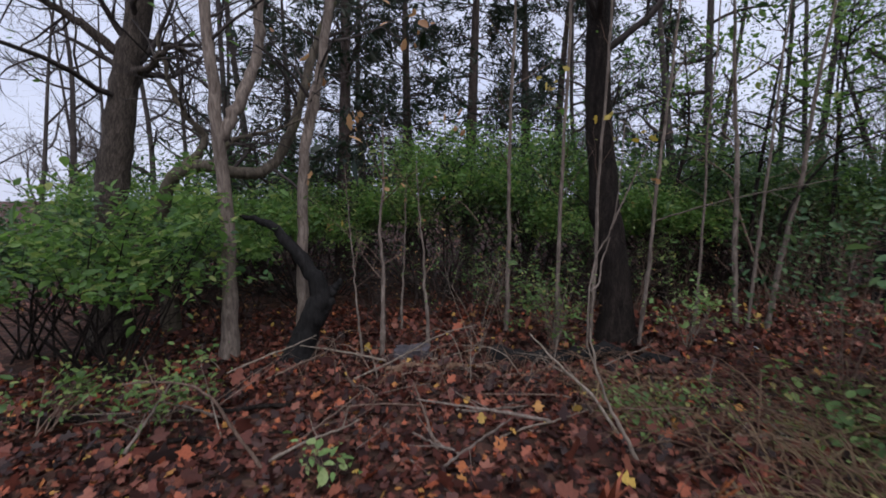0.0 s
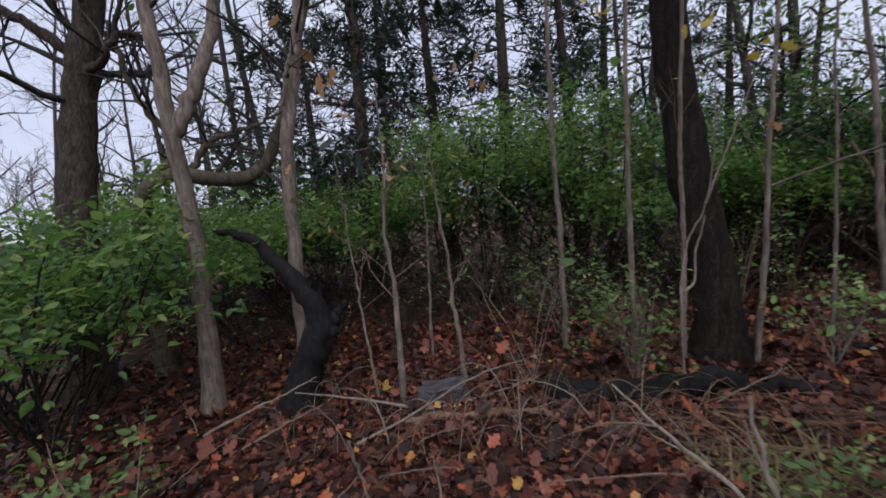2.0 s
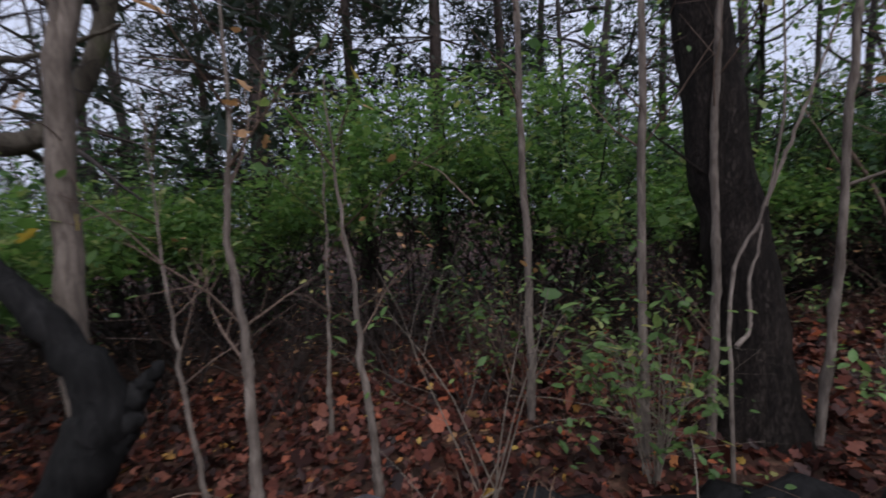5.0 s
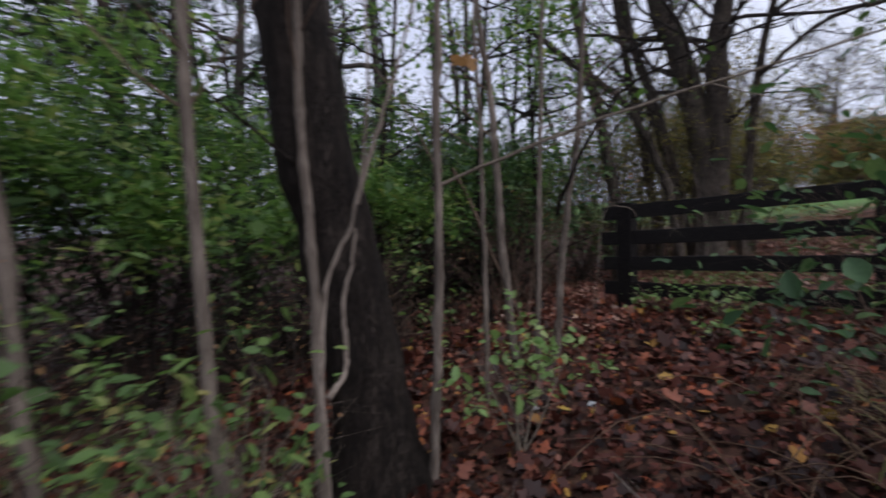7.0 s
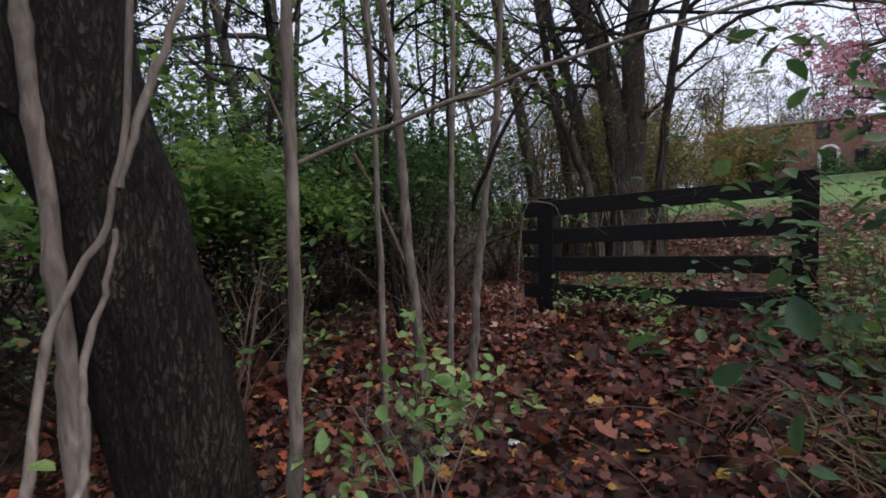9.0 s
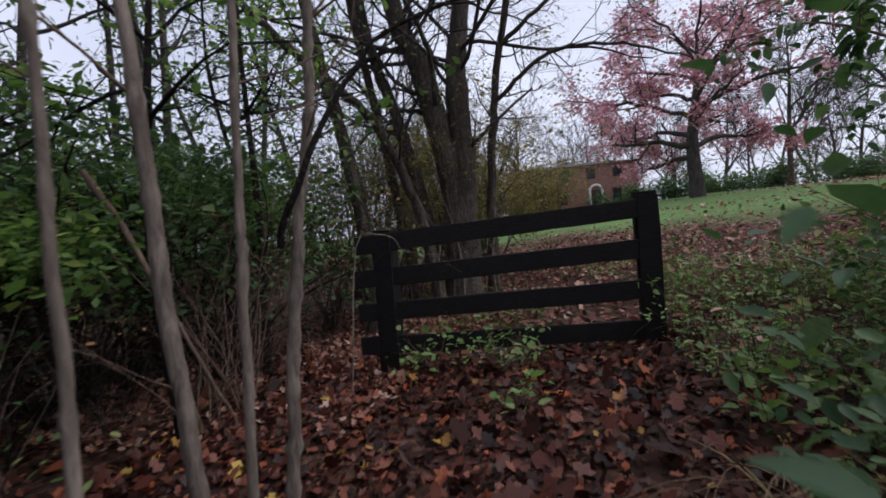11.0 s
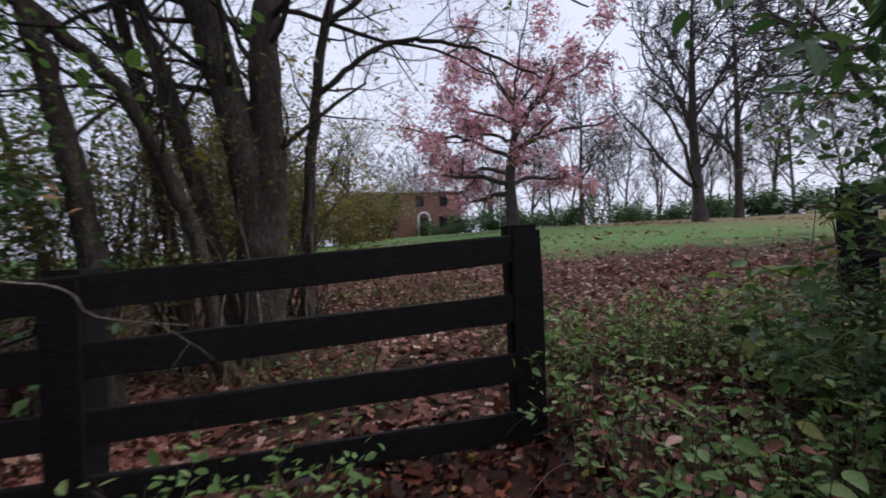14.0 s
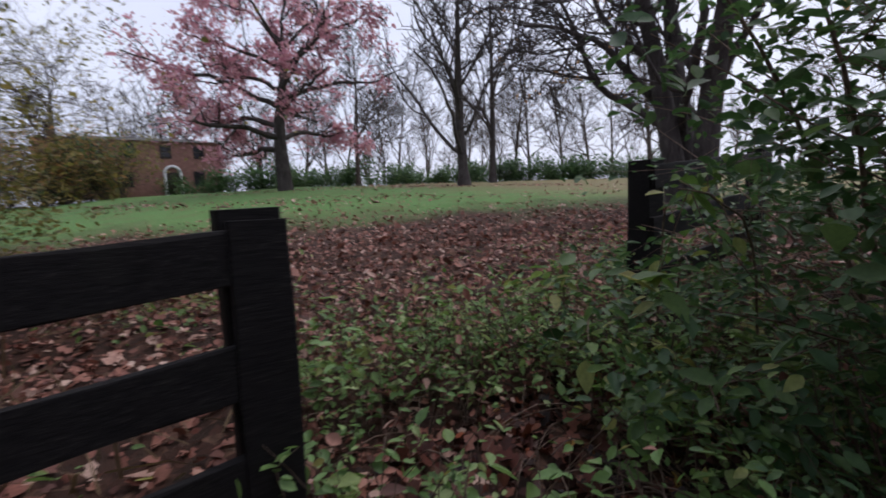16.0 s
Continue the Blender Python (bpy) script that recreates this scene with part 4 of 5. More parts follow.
def in_gap(x, y):
    return (y < 3.2 + 0.6 * (x - 4.6)) & (y < 4.15) & patchy(x, y, 1.1, -0.45)


weed_bed(640, 4.9, 8.8, 0.0, 4.15, 0.6, in_gap, "leaf_weed", 0.05, 13, "green weeds and creeping vines in the fence gap")
weed_bed(420, 5.9, 8.2, 1.8, 4.05, 0.6, in_gap, "leaf_pale", 0.05, 11, "pale-leaved brambles in the fence gap")
weed_bed(700, 5.2, 9.5, 0.5, 4.2, 0.65, in_gap, "leaf_dry", 0.05, 5, "dead brown weed stalks in the fence gap")
weed_bed(240, 3.0, 6.0, 1.8, 4.2, 0.5, lambda x, y: (y < 4.1) & patchy(x, y, 1.3, -0.1), "leaf_weed", 0.07, 9, "green weeds beside the path")
tagged(blades("weeds", weed_points(2600, 4.4, 11, -2, 4.2, 0.06, lambda x, y: patchy(x, y, 1.1, 0.1) & (y < 3.2 + 0.55 * (x - 4.6))), 0.055, OVAL, "leaf_weed", None, flat=0.7),
       "low green creepers on the ground in the fence gap", "weeds", "", "stuff")
tagged(blades("weeds", weed_points(5000, 7.6, 14, 2, 8, 0.1, lambda x, y: patchy(x, y, 0.9, 0.6)), 0.06, OVAL, "leaf_weed", None, flat=0.6),
       "patches of low green weeds beyond the fence", "weeds", "", "stuff")
tagged(blades("weeds", weed_points(6200, 1.4, 5, 1.2, 4.4, 0.12, lambda x, y: patchy(x, y, 1.4, 0.2) & (y < 4.1)), 0.045, OVAL, "leaf_weed", None, flat=0.6),
       "low green weeds among straw beside the path", "weeds", "", "stuff")
tagged(blades("dry_grass", weed_points(5000, 1.3, 5, 1.0, 4.3, 0.03, lambda x, y: patchy(x, y, 0.8, -0.1)), 0.26, BLADE, "straw", None, flat=0.85, lift=0.2),
       "flattened brown dead grass beside the path", "grass", "", "stuff")
tagged(blades("dry_grass", weed_points(3200, 8, 14, 3.5, 9, 0.03, lambda x, y: patchy(x, y, 0.8, 0.1)), 0.3, BLADE, "straw", None, flat=0.4, lift=0.6),
       "pale dry grass stems beyond the fence", "grass", "", "stuff")

def stalks(count, x0, x1, y0, y1, reach, lean, material, label):
    """Long dead stalks that sweep over the ground, most of them leaning one way."""
    g = Tubes()
    for _ in range(count):
        x, y = rng.uniform(x0, x1), rng.uniform(y0, y1)
        a, le = rng.normal(lean, 0.55), reach * rng.uniform(0.45, 1.15)
        h = le * rng.uniform(0.1, 0.55)
        dx, dy = math.cos(a) * le, math.sin(a) * le
        g.tube(curve_through([at_ground(x, y, -0.02), at_ground(x + dx * 0.35, y + dy * 0.35, h * 0.8), at_ground(x + dx * 0.7, y + dy * 0.7, h), at_ground(x + dx, y + dy, h * rng.uniform(0.3, 1.0))], 7), np.linspace(0.0045, 0.0018, 7) * rng.uniform(0.7, 1.3), 3)
    tagged(g.put("dead_stalks", material), label, "grass", "", "stuff")


stalks(300, 1.5, 5.2, 1.6, 4.6, 0.95, 2.7, "log_brown", "brown dead stalks swept flat beside the path")
stalks(70, -1.4, 1.6, 3.9, 5.4, 0.7, 1.2, "log_brown", "tangle of brown dead stems round the fallen log")
stalks(260, 5.6, 9.5, 0.8, 4.0, 0.7, 2.0, "twig_brown", "dead brown stalks among the weeds in the fence gap")

# the thicket behind
for k in range(19):
    x = -6.5 + k * 0.85 + rng.normal(0, 0.25)
    shrub((x, 9.3 + rng.normal(0, 0.8) + 0.4 * max(0, x - 2)), rng.uniform(2.2, 2.9 if x < -1 else 3.8), 2.6, "tall green honeysuckle bush with leafy arching stems", 3400, "leaf_honeysuckle", 0.078, 9, 0.3, "honeysuckle_bush", "bark_dark", group="honeysuckle thicket", band=(rng.uniform(0.52, 0.7), 1.0), per=9, spread=0.13, arch=0.42)
for k in range(12):
    x = -7 + k * 1.5 + rng.normal(0, 0.4)
    shrub((x, 11.6 + rng.normal(0, 0.5)), rng.uniform(3.2, 3.9), 3.0, "tall dark green bush deep in the wood", 3800, "leaf_dark_green", 0.1, 6, 0.12, "honeysuckle_bush", "bark_dark", group="honeysuckle thicket", band=(0.02, 1.0), per=9, spread=0.25)
for (x, y, tall) in ((4.9, 9.6, 3.4), (6.0, 10.0, 3.9), (7.4, 10.2, 3.6), (7.1, 8.7, 2.9), (8.0, 9.6, 3.4), (9.2, 11.0, 3.8)):
    shrub((x, y), tall, 2.4, "tall dark green bush in the shade of the wood", 1900, "leaf_dark_green", 0.085, 10, 0.2, "honeysuckle_bush", "bark_dark", group="honeysuckle thicket", band=(0.3, 1.0), per=9, spread=0.14)


def cedar(place, tall, r, label):
    base = np.array([place[0], place[1], gz(*place[:2]) - 0.1])
    ob = thing("cedar_tree", base, label, "tree", "dark cedars behind the thicket")
    trunk, tips = Tubes(), []
    top = base + np.array([rng.normal(0, 0.4), rng.normal(0, 0.4), tall])
    line = curve_through([base, base * 0.5 + top * 0.5 + rng.normal(0, 0.15, 3), top], 14)
    trunk.tube(line, r * np.linspace(1.1, 0.12, 14), 8)
    for k in range(46):
        u = 0.2 + 0.78 * (k + rng.uniform()) / 46
        q = line[int(u * 13)]
        a = rng.uniform(0, 2 * np.pi)
        bough = Tubes()
        limb(bough, q, (np.cos(a), np.sin(a), rng.uniform(-0.1, 0.45)), (1.25 - u) * tall * 0.32 * rng.uniform(0.5, 1.2), 0.04 * (1.2 - u), 1, tips, -0.03, 0.12, 12, 0.8, 4, 0.3, 0.2)
        bough.put("branch", "bark_cedar", ob, base)
    trunk.put("trunk", "bark_cedar", ob, base)
    blades("crown", clumps(tips, 9500, 22, 0.11), 0.17, SLIM, "leaf_cedar", ob, base, flat=0.45)
    return ob


for (x, y, tall) in ((-2.66, 11.6, 11), (-1.0, 14.5, 12), (0.7, 13.6, 12.5), (2.8, 14.6, 11.5), (4.4, 18, 13), (8.1, 17.2, 10), (-6, 18, 11), (-3.2, 19, 13)):
    cedar((x, y), tall, 0.2, "dark cedar with sparse drooping sprays")

# ---- fence ----
def timber(bm, a, b, wide, thick, facing, cuts=14, wear=0.004):
    """A worn board from a to b: wide is its face, thick its depth towards facing; the line a-b runs along its middle."""
    a, b = Vector(a), Vector(b)
    along = (b - a).normalized()
    out = (Vector(facing) - along * along.dot(Vector(facing))).normalized()
    side = along.cross(out).normalized()
    rings = []
    for k in range(cuts + 1):
        p = a + (b - a) * (k / cuts)
        ring = []
        for s, o in ((-1, -0.8), (-0.93, -1), (0.93, -1), (1, -0.8), (1, 0.8), (0.93, 1), (-0.93, 1), (-1, 0.8)):
            w = noise.noise(p * 3.1 + Vector((s * 7, o * 5, 0))) * wear * 2
            ring.append(bm.verts.new(p + side * (s * wide / 2 + w) + out * (o * thick / 2 + w * 0.5)))
        rings.append(ring)
    for r0, r1 in zip(rings, rings[1:]):
        for j in range(8):
            bm.faces.new((r0[j], r0[(j + 1) % 8], r1[(j + 1) % 8], r1[j]))
    bm.faces.new(rings[0])
    bm.faces.new(rings[-1])
    bmesh.ops.recalc_face_normals(bm, faces=bm.faces[:])


LP, RP, P2, P3 = (6.95, 6.7), (7.27, 4.24), (7.5, 1.46), (7.75, -1.1)
LP_Z, RP_Z = (0.995, 0.66, 0.325, -0.01), (1.135, 0.765, 0.39, 0.02)


def post(parent, place, top, wide, deep, lean=(0, 0)):
    bm = bmesh.new()
    x, y = place
    foot = gz(x, y) - 0.15
    timber(bm, (x - lean[0], y - lean[1], foot), (x, y, top), wide, deep, (-1, 0, 0), 10, 0.005)
    return part("post", bm, "black_fence_paint", parent)


fence = thing("board_fence", (RP[0], RP[1], gz(*RP)), "weathered black four-board fence panel between two square posts", "fence")
fence_parts = []
fence_parts.append(post(fence, LP, 1.03, 0.2, 0.2, (0.03, -0.02)))
fence_parts.append(post(fence, RP, 1.185, 0.2, 0.16, (0.01, 0.03)))
for zl, zr in zip(LP_Z, RP_Z):
    a = Vector((LP[0] - 0.125, LP[1], zl - 0.085))
    b = Vector((RP[0] - 0.105, RP[1] - 0.095, zr - 0.09))
    d = (a - b).normalized()
    bm = bmesh.new()
    timber(bm, a + d * rng.uniform(0.22, 0.3), b, 0.175, 0.035, (-1, -0.1, 0), 22, 0.005)
    fence_parts.append(part("board", bm, "black_fence_paint", fence))
for (x, y), top, lift in ((LP, 0.98, 0.0), (RP, 1.15, 0.0)):
    bm = bmesh.new()
    timber(bm, (x - 0.145, y - 0.01, gz(x, y) - 0.1), (x - 0.14, y - 0.01, top), 0.185, 0.028, (-1, 0, 0), 12, 0.005)
    fence_parts.append(part("facing_board", bm, "black_fence_paint", fence))
fence2 = thing("board_fence", (P2[0], P2[1], gz(*P2)), "weathered black board fence overgrown with green vines", "fence")
fence_parts2 = [post(fence2, P2, 1.41, 0.19, 0.17), post(fence2, P3, 1.6, 0.19, 0.17)]
for k in range(4):
    bm = bmesh.new()
    timber(bm, (P2[0] - 0.1, P2[1] + 0.08, 1.29 - 0.37 * k), (P3[0] - 0.1, P3[1] - 0.05, 1.48 - 0.37 * k), 0.17, 0.035, (-1, 0, 0), 16, 0.005)
    fence_parts2.append(part("board", bm, "black_fence_paint", fence2))
for group, root in ((fence_parts, fence), (fence_parts2, fence2)):
    for ob in group:
        ob.data.transform(Matrix.Translation(-root.location))


def sprig(x, y, z, label):
    ob = thing("vine_sprig", (x, y, z), label, "vine")
    g = Tubes()
    pts = curve_through([(x, y, z - 0.12), (x - 0.02, y + 0.02, z), (x - 0.04, y - 0.05, z + 0.06)], 8)
    g.tube(pts, np.linspace(0.003, 0.0015, 8), 4)
    g.put("stem", "twig_brown", ob, (x, y, z))
    for p in pts[2::1]:
        blades("leaf", [p], 0.055, OVAL, "leaf_pale", ob, (x, y, z), flat=0.3)


sprig(RP[0] - 0.17, RP[1] - 0.02, 0.34, "pale-leaved vine sprig clinging to the fence post")
sprig(RP[0] - 0.14, RP[1] + 0.75, 0.28, "pale-leaved vine sprig on the fence board")
sprig(LP[0] - 0.1, LP[1] - 1.0, 0.02, "pale-leaved vine sprig on the fence board")


# ---- field ----
CL = dict(material="bark_grey", thin_by=0.2, group="clump of trunks beyond the fence", twig_mat="bark_far")
shaped_tree("clump_tree", [([at_ground(10.0, 6.6), (10.0, 6.62, 1.0), (9.99, 6.68, 1.87), (9.89, 7.0, 3.57), (9.72, 7.4, 4.8), (9.5, 7.9, 8)], 0.27, 0.13),
                           ([(10.0, 6.55, 0.3), (10.05, 6.47, 1.86), (10.03, 6.47, 3.58), (10.08, 6.3, 4.9), (10.1, 6.1, 8.5)], 0.22, 0.11)],
            "twin grey trunks of a large tree with fine bare twigs", twigs=22, twig_len=3.6, leaves=700, leaf="leaf_yellow_green", leaf_size=0.06, levels=3, kids=5, **CL)
shaped_tree("clump_tree", [([at_ground(10.15, 7.0), (10.09, 7.1, 0.85), (9.92, 7.54, 3.03), (9.79, 7.86, 4.26), (9.5, 8.2, 7.5)], 0.13, 0.07)], "slim grey trunk in the clump", twigs=10, twig_len=2.0, leaves=200, leaf="leaf_yellow_green", leaf_size=0.06, **CL)
shaped_tree("clump_tree", [([at_ground(8.95, 7.75), (8.92, 7.83, 1.17), (8.8, 8.0, 2.6), (8.67, 8.27, 4.13), (8.5, 8.5, 7)], 0.13, 0.07)], "slim grey trunk in the clump", twigs=8, twig_len=1.8, leaves=160, leaf="leaf_weed", leaf_size=0.06, **CL)
shaped_tree("clump_tree", [([at_ground(9.35, 6.8), (9.27, 6.98, 1.04), (9.19, 7.21, 1.82), (9.0, 7.6, 2.75), (8.65, 8.3, 3.5), (8.2, 9.0, 4.3)], 0.09, 0.05)], "bent grey trunk leaning out of the clump", twigs=8, twig_len=1.6, leaves=160, leaf="leaf_weed", leaf_size=0.06, **CL)
shaped_tree("clump_tree", [([at_ground(10.15, 7.5), (10.1, 7.62, 1.06), (10.0, 7.85, 2.8), (9.88, 8.13, 4.75), (9.7, 8.4, 7.5)], 0.1, 0.06)], "slim grey trunk in the clump", twigs=8, twig_len=1.8, leaves=160, leaf="leaf_weed", leaf_size=0.06, **CL)
shaped_tree("overhanging_tree", [([at_ground(10.5, 6.2), (10.4, 6.1, 1.5), (10.2, 5.9, 3.0), (10.1, 5.6, 4.5), (10.1, 5.2, 6.5)], 0.09, 0.04),
                                 ([(10.2, 5.9, 3.0), (9.95, 5.0, 3.55), (9.9, 4.0, 3.5), (10.1, 3.0, 3.2)], 0.04, 0.012),
                                 ([(10.15, 5.7, 3.9), (10.1, 4.6, 4.6), (10.1, 3.4, 4.6), (10.4, 2.2, 4.3)], 0.04, 0.012),
                                 ([(10.1, 5.4, 4.8), (9.6, 4.4, 5.4), (9.4, 3.2, 5.5), (9.4, 2.0, 5.2)], 0.04, 0.012)],
            "slim tree with fine drooping bare twigs", twigs=12, twig_len=1.5, twig_from=0.15, levels=2, kids=5, leaves=350, leaf="leaf_yellow_green", leaf_size=0.05, **CL)
for k in range(18):
    x, y = 9.0 + rng.uniform(0, 1.4), 6.0 + rng.uniform(0, 2.2)
    sapling(x, y, x + rng.normal(0, 0.25), y + rng.normal(0, 0.25), rng.uniform(1.2, 2.4), rng.uniform(0.007, 0.018), "thin grey shoot at the foot of the clump", 16, "bark_sapling", 7, 0.08, 0.3, "leaf_yellow_green", more=0.9)
for (x, y, tall, leaf) in ((12.4, 6.4, 4.8, "leaf_yellow_green"), (13.8, 7.0, 5.2, "leaf_yellow_green"), (11.6, 7.8, 4.8, "leaf_yellow_green"), (15.5, 7.8, 5.4, "leaf_yellow_green"), (12.4, 9.2, 5.4, "leaf_dark_green"), (17.5, 8.0, 5.2, "leaf_yellow_green"), (20, 8.6, 5, "leaf_yellow_green"), (23, 9.6, 5, "leaf_dark_green"), (11.2, 5.6, 2.6, "leaf_yellow_green"), (11.0, 7.2, 3.0, "leaf_yellow_green"), (9.6, 8.4, 3.0, "leaf_yellow_green")):
    shrub((x, y + 0.6), tall, 1.8, "tall thin yellow-green bush behind the clump", 5200, leaf, 0.055, 10, 0.2, "tall_bush", "bark_grey", group="bushes by the field", per=6, spread=0.12, arch=0.3)
for k in range(9):
    shrub((45.5 + rng.normal(0, 0.8), 5.0 + 1.0 * k), rng.uniform(4.0, 5.5), 2.6, "tall brown tangled bush before the house", 1100, ("leaf_yellow_green", "leaf_orange", "leaf_dark_green")[k % 3], 0.2, 8, 0.15, "tall_bush", "bark_far", group="bushes by the house", spread=0.25)
# wood to the north-east
for k in range(4):
    x = 6.5 + k * 0.9
    shrub((x, 11.0 + rng.normal(0, 0.6)), rng.uniform(3, 4.2), 2.4, "tall green bush deep in the wood", 2200, "leaf_dark_green", 0.08, 9, 0.25, "honeysuckle_bush", "bark_dark", group="honeysuckle thicket", band=(0.55, 1.0), per=8, spread=0.12)
for k in range(12):
    x, y = 3.5 + k * 1.1 + rng.normal(0, 0.5), 10.5 + rng.uniform(0, 5)
    tree("wood_tree", (x, y), rng.normal(0, 0.8, 2), rng.uniform(8, 12), rng.uniform(0.07, 0.14), "slender dark woodland tree with thin leaves", "tree", "bark_far", 3, 4, 0.25, "leaf_dark_green", 0.08, 550, limbs=10, limb_len=0.24, group="trees of the wood", crown_spread=0.15)
for k in range(14):
    x, y = -15 + k * 0.75 + rng.normal(0, 0.5), 10 + rng.uniform(0, 7)
    tree("wood_tree", (x, y), rng.normal(0, 0.8, 2), rng.uniform(8, 12), rng.uniform(0.06, 0.13), "slender bare woodland tree against the sky", "tree", "bark_far", 3, 5, 0.2, limbs=11, limb_len=0.27, group="trees of the wood")



def spreading_oak(place, tall, label):
    """An old field oak: long level limbs low down, shorter and steeper ones above."""
    reseed(*place)
    base = np.array([place[0], place[1], gz(*place) - 0.15])
    ob = thing("red_oak", base, label, "tree")
    trunk, tips, n = Tubes(), [], 18
    line = curve_through([base, base + (0.1, 0.1, tall * 0.3), base + (-0.3, -0.2, tall * 0.55), base + (0.1, -0.5, tall * 0.82)], n)
    trunk.tube(line, 0.5 * np.linspace(1, 0.13, n), 12)
    trunk.put("trunk", "bark_far", ob, base)
    for k in range(19):
        u = 0.26 + 0.74 * k / 18
        start = line[min(int(u * (n - 1)), n - 1)]
        az = k * 2.399 + rng.normal(0, 0.25)
        reach = 7.6 * (1 - ((u - 0.45) / 0.8) ** 2) * rng.uniform(0.7, 1.15)
        rise = math.tan(radians(-14 + 58 * u + rng.normal(0, 5)))
        out = np.array([math.cos(az), math.sin(az), 0])
        side = np.array([-math.sin(az), math.cos(az), 0]) * rng.normal(0, 0.12 * reach)
        pts = curve_through([start, start + out * reach * 0.35 + (0, 0, reach * 0.35 * rise + 0.25) + side * 0.5, start + out * reach * 0.7 + (0, 0, reach * 0.6 * rise) + side, start + out * reach + (0, 0, reach * 0.8 * rise + 0.3)], 14)
        pts = pts + rng.normal(0, 0.06, pts.shape)
        rad = (0.25 - 0.17 * u) * np.linspace(1, 0.2, 14)
        g = Tubes()
        g.tube(pts, rad, 6)
        for m in range(9):
            i = 4 + m
            t = unit(pts[i + 1] - pts[i])
            nd = unit(t * 0.7 + unit(np.cross(t, rng.normal(0, 1, 3))) * 0.9 + (0, 0, 0.25))
            limb(g, pts[i], nd, reach * rng.uniform(0.2, 0.36), rad[i] * 0.5, 2, tips, 0.05, 0.18, 4, 0.9, 4, 0.3, floor=0.016)
        g.put("branch", "bark_far", ob, base)
    blades("crown", clumps(tips, 17000, 85, 0.38), 0.21, OVAL, "leaf_red", ob, base, flat=0.5)
    return ob


spreading_oak((34.5, -3.5), 12.6, "broad oak with thin dusky red autumn leaves")
BARE = dict(floor=0.017, category="tree", material="bark_far", group="bare trees round the lawn", rise=(0.55, 1.5), slim=0.42, spread=0.7)
tree("bare_tree", (27.1, -11.9), (0, 0), 13.5, 0.33, "bare spreading tree on the lawn", levels=4, kids=5, first=0.14, limbs=19, limb_len=0.58, up=0.1, thin=0.12, **{**BARE, "rise": (0.5, 1.6)})
tree("bare_tree", (30.5, -17.1), (0, 0), 14, 0.26, "bare forked tree by the lawn", levels=4, kids=5, first=0.2, limbs=14, limb_len=0.52, up=0.1, thin=0.15, **{**BARE, "rise": (0.5, 1.6)})
tree("bare_tree", (11.5, -7.4), (0, 0.2), 9.5, 0.38, "large tree with spreading limbs and a few brown leaves", levels=4, kids=5, first=0.16, limbs=8, limb_len=0.6, forks=3, crown="leaf_orange", crown_count=1800, crown_size=0.08, up=0.05, **BARE)
# paler bark on these far trees stands for mist in the distance
for k in range(29):
    a = radians(-62 + k * 3.2 + rng.normal(0, 0.8))
    d = rng.uniform(40, 62)
    if abs(math.degrees(a) + 4) < 9:
        d = 68
    tree("bare_tree", (6 + d * math.cos(a), 4 + d * math.sin(a)), rng.normal(0, 0.8, 2), rng.uniform(9, 14), rng.uniform(0.13, 0.24), "bare tree beyond the lawn, paled for mist", levels=3, kids=7, first=0.18, limbs=15, limb_len=0.5, sides=7, thin=0.15, **{**BARE, "material": "bark_grey"})
for k in range(34):
    a = radians(-60 + k * 2.4 + rng.normal(0, 0.5))
    d = rng.uniform(40, 47)
    brown = math.degrees(a) > 2
    if -6 < math.degrees(a) < 4:
        continue
    shrub((6 + d * math.cos(a), 4 + d * math.sin(a)), rng.uniform(2.3, 3.5) + 1.2 * brown, 5, "dark evergreen bush along the lawn's far edge" if not brown else "brown tangled bush before the house", 2400, "leaf_yellow_green" if brown else "leaf_dark_green", 0.22, 4, 0.1, "hedge_bush", group="hedge beyond the lawn", arch=0.6, levels=2, spread=0.35, thick=0.6)
# far woods round about
far_wood = Tubes()
far_tips = []
for k in range(110):
    a = rng.uniform(0, 2 * np.pi)
    d = rng.uniform(70, 110)
    x, y = 5 + d * math.cos(a), 4 + d * math.sin(a)
    limb(far_wood, (x, y, gz(x, y) - 0.3), (0, 0, 1), rng.uniform(9, 15), 0.25, 2, far_tips, 0.1, 0.08, 8, 0.6, 5, 0.2, 0.2, 0.035)
# mist over the far woods is put into their pale bark colour
tagged(far_wood.put("far_woods", "bark_grey"), "bare woods in the distance, paled for mist", "woods", "", "stuff")


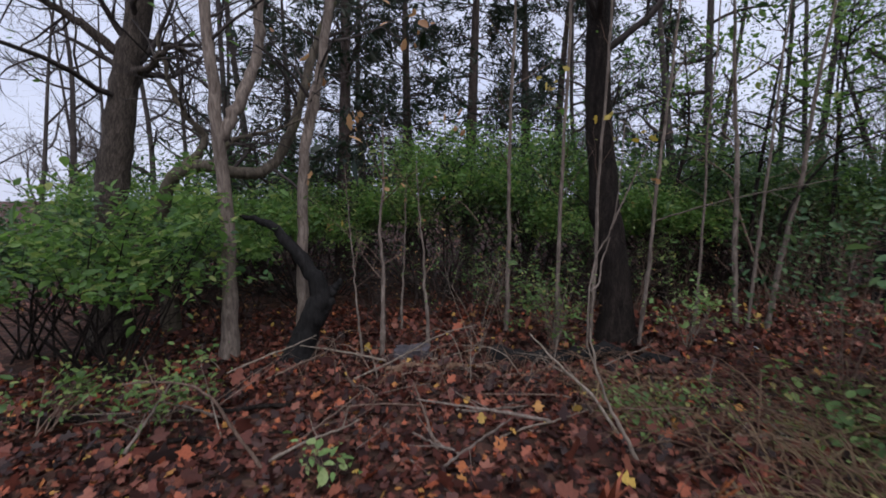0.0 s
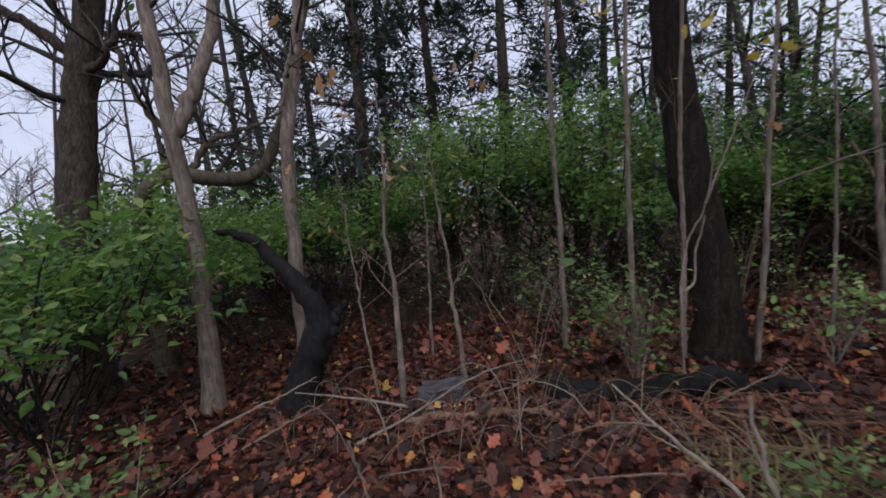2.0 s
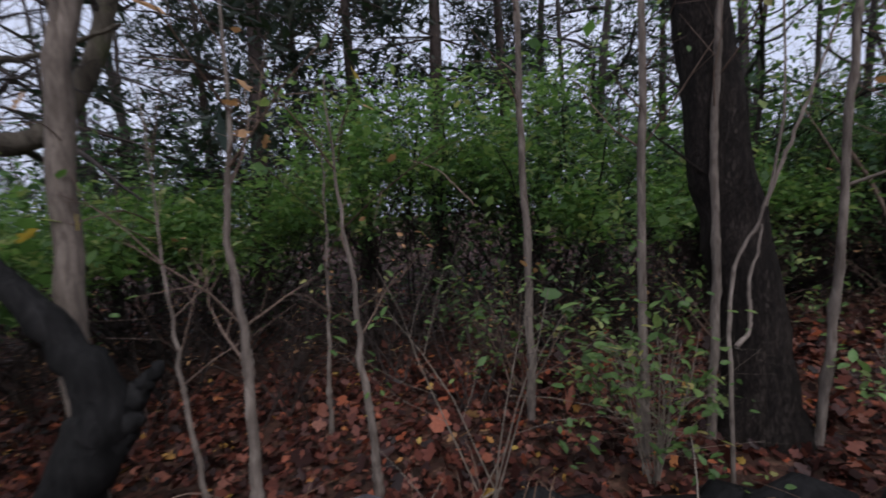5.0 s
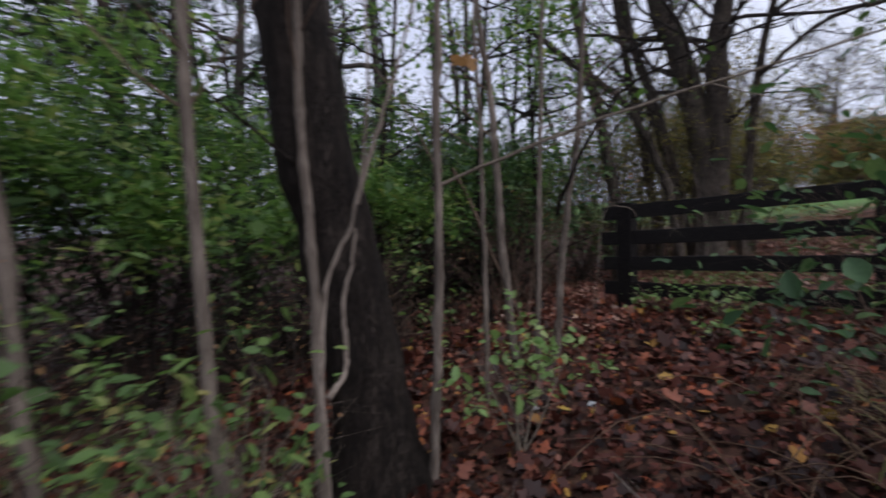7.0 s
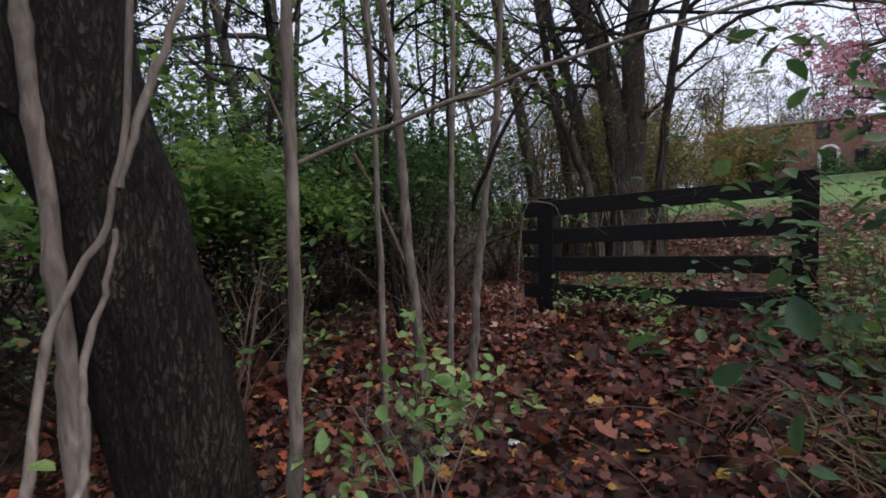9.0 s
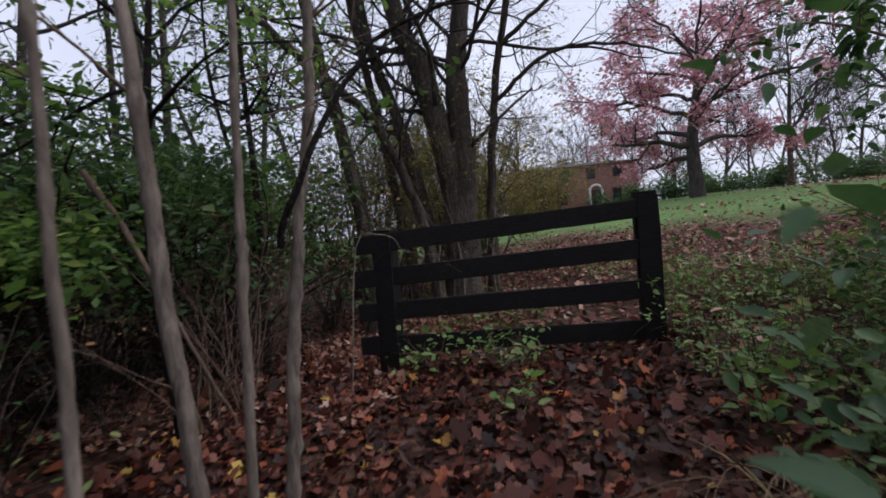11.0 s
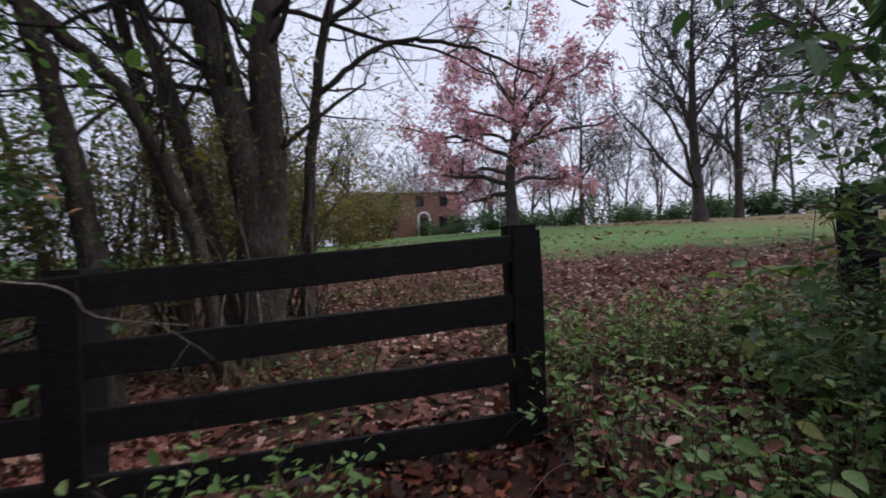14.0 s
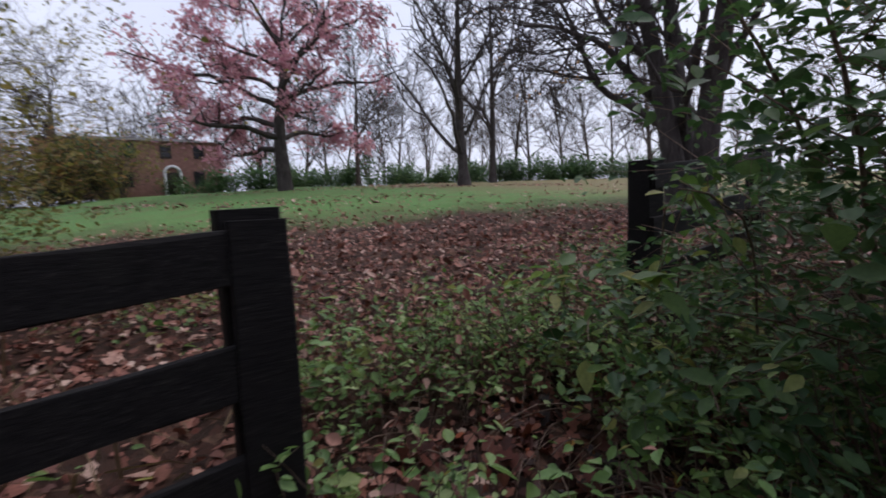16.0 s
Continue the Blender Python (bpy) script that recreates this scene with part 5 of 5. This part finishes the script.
def house():
    x0, x1, y0, y1 = 53.0, 62.0, -2.9, 10.5
    z0 = gz(53, 1) - 0.1
    h = 4.9
    ob = thing("brick_house", (x0, y0, z0), "two-storey red-brick house with a white arched doorway", "house")

    def add(name, lo, hi, material, parent=ob, label=""):
        bm = bmesh.new()
        box(bm, [a - b for a, b in zip(lo, ob.location)], [a - b for a, b in zip(hi, ob.location)])
        bmesh.ops.bevel(bm, geom=bm.edges[:], offset=0.01, segments=1, affect="EDGES")
        return part(name, bm, material, parent, label)
    add("wall", (x0, y0, z0), (x1, y1, z0 + h), "brick_red")
    bm = bmesh.new()
    lo, hi = (x0 - 0.3, y0 - 0.3, z0 + h), (x1 + 0.3, y1 + 0.3, z0 + h + 0.7)
    made = box(bm, [a - b for a, b in zip(lo, ob.location)], [a - b for a, b in zip(hi, ob.location)])
    for v in made:
        if v.co.z > h + 0.5:
            v.co.x = 4.5 + (v.co.x - 4.5) * 0.2
            v.co.y = 5.7 + (v.co.y - 5.7) * 0.55
    part("roof", bm, "roof_shingle", ob, "dark shingled hip roof")
    for yy, zz, ww, hh in ((-1.0, 3.4, 0.9, 1.2), (1.6, 3.4, 0.9, 1.2), (4.2, 3.4, 0.9, 1.2), (6.6, 3.4, 0.9, 1.2), (-0.9, 0.9, 0.9, 1.4), (4.6, 0.9, 0.9, 1.4), (6.8, 0.9, 0.9, 1.4)):
        fr = add("window", (x0 - 0.05, yy - ww / 2, z0 + zz), (x0 + 0.05, yy + ww / 2, z0 + zz + hh), "door_dark", label="dark window in brick wall")
        add("pane", (x0 - 0.07, yy - ww / 2 + 0.08, z0 + zz + 0.08), (x0 - 0.052, yy + ww / 2 - 0.08, z0 + zz + hh / 2 - 0.03), "window_glass", fr)
        add("pane", (x0 - 0.07, yy - ww / 2 + 0.08, z0 + zz + hh / 2 + 0.03), (x0 - 0.052, yy + ww / 2 - 0.08, z0 + zz + hh - 0.08), "window_glass", fr)
    dy = 1.2
    door = add("door", (x0 - 0.06, dy - 0.5, z0 + 0.1), (x0 + 0.02, dy + 0.5, z0 + 2.2), "door_dark")
    g = Tubes()
    ang = np.linspace(0, np.pi, 14)
    arch = [(x0 - 0.1, dy - 0.62, z0 + 0.1)] + [(x0 - 0.1, dy - 0.62 * np.cos(a), z0 + 2.1 + 0.62 * np.sin(a)) for a in ang] + [(x0 - 0.1, dy + 0.62, z0 + 0.1)]
    g.tube(arch, [0.13] * len(arch), 6)
    g.put("door_surround", "white_paint", ob, ob.location, "white painted arch round the door")


house()


def litter(x, y, w, label):
    bm = bmesh.new()
    bmesh.ops.create_icosphere(bm, subdivisions=2, radius=w)
    for v in bm.verts:
        v.co += noise.noise_vector(v.co * 60) * w * 0.6
        v.co.z *= 0.5
    ob = part("crumpled_paper", bm, "white_litter", None)
    ob.location = (x, y, gz(x, y) + w * 0.4)
    return tagged(ob, label, "litter")


litter(4.1, 5.72, 0.035, "small crumpled white paper on the leaves")
litter(3.75, 6.0, 0.025, "small crumpled white paper on the leaves")

tagged(blades("fallen_leaves", strew(5000, 15, 36, -16, 6, lambda x, y: patchy(x, y, 0.25, 0.2)), 0.13, FINE, "leaf_dry", None, flat=0.7, curl=0.5), "brown leaves blown across the lawn", "fallen leaves", "", "stuff")

tagged(blades("fallen_leaves", strew(8000, -5, 7.5, -3, 0.4), 0.07, RAGGED, "leaf_fallen", None, flat=0.5, curl=0.8), "damp red-brown fallen leaves at the start of the path", "fallen leaves", "", "stuff")
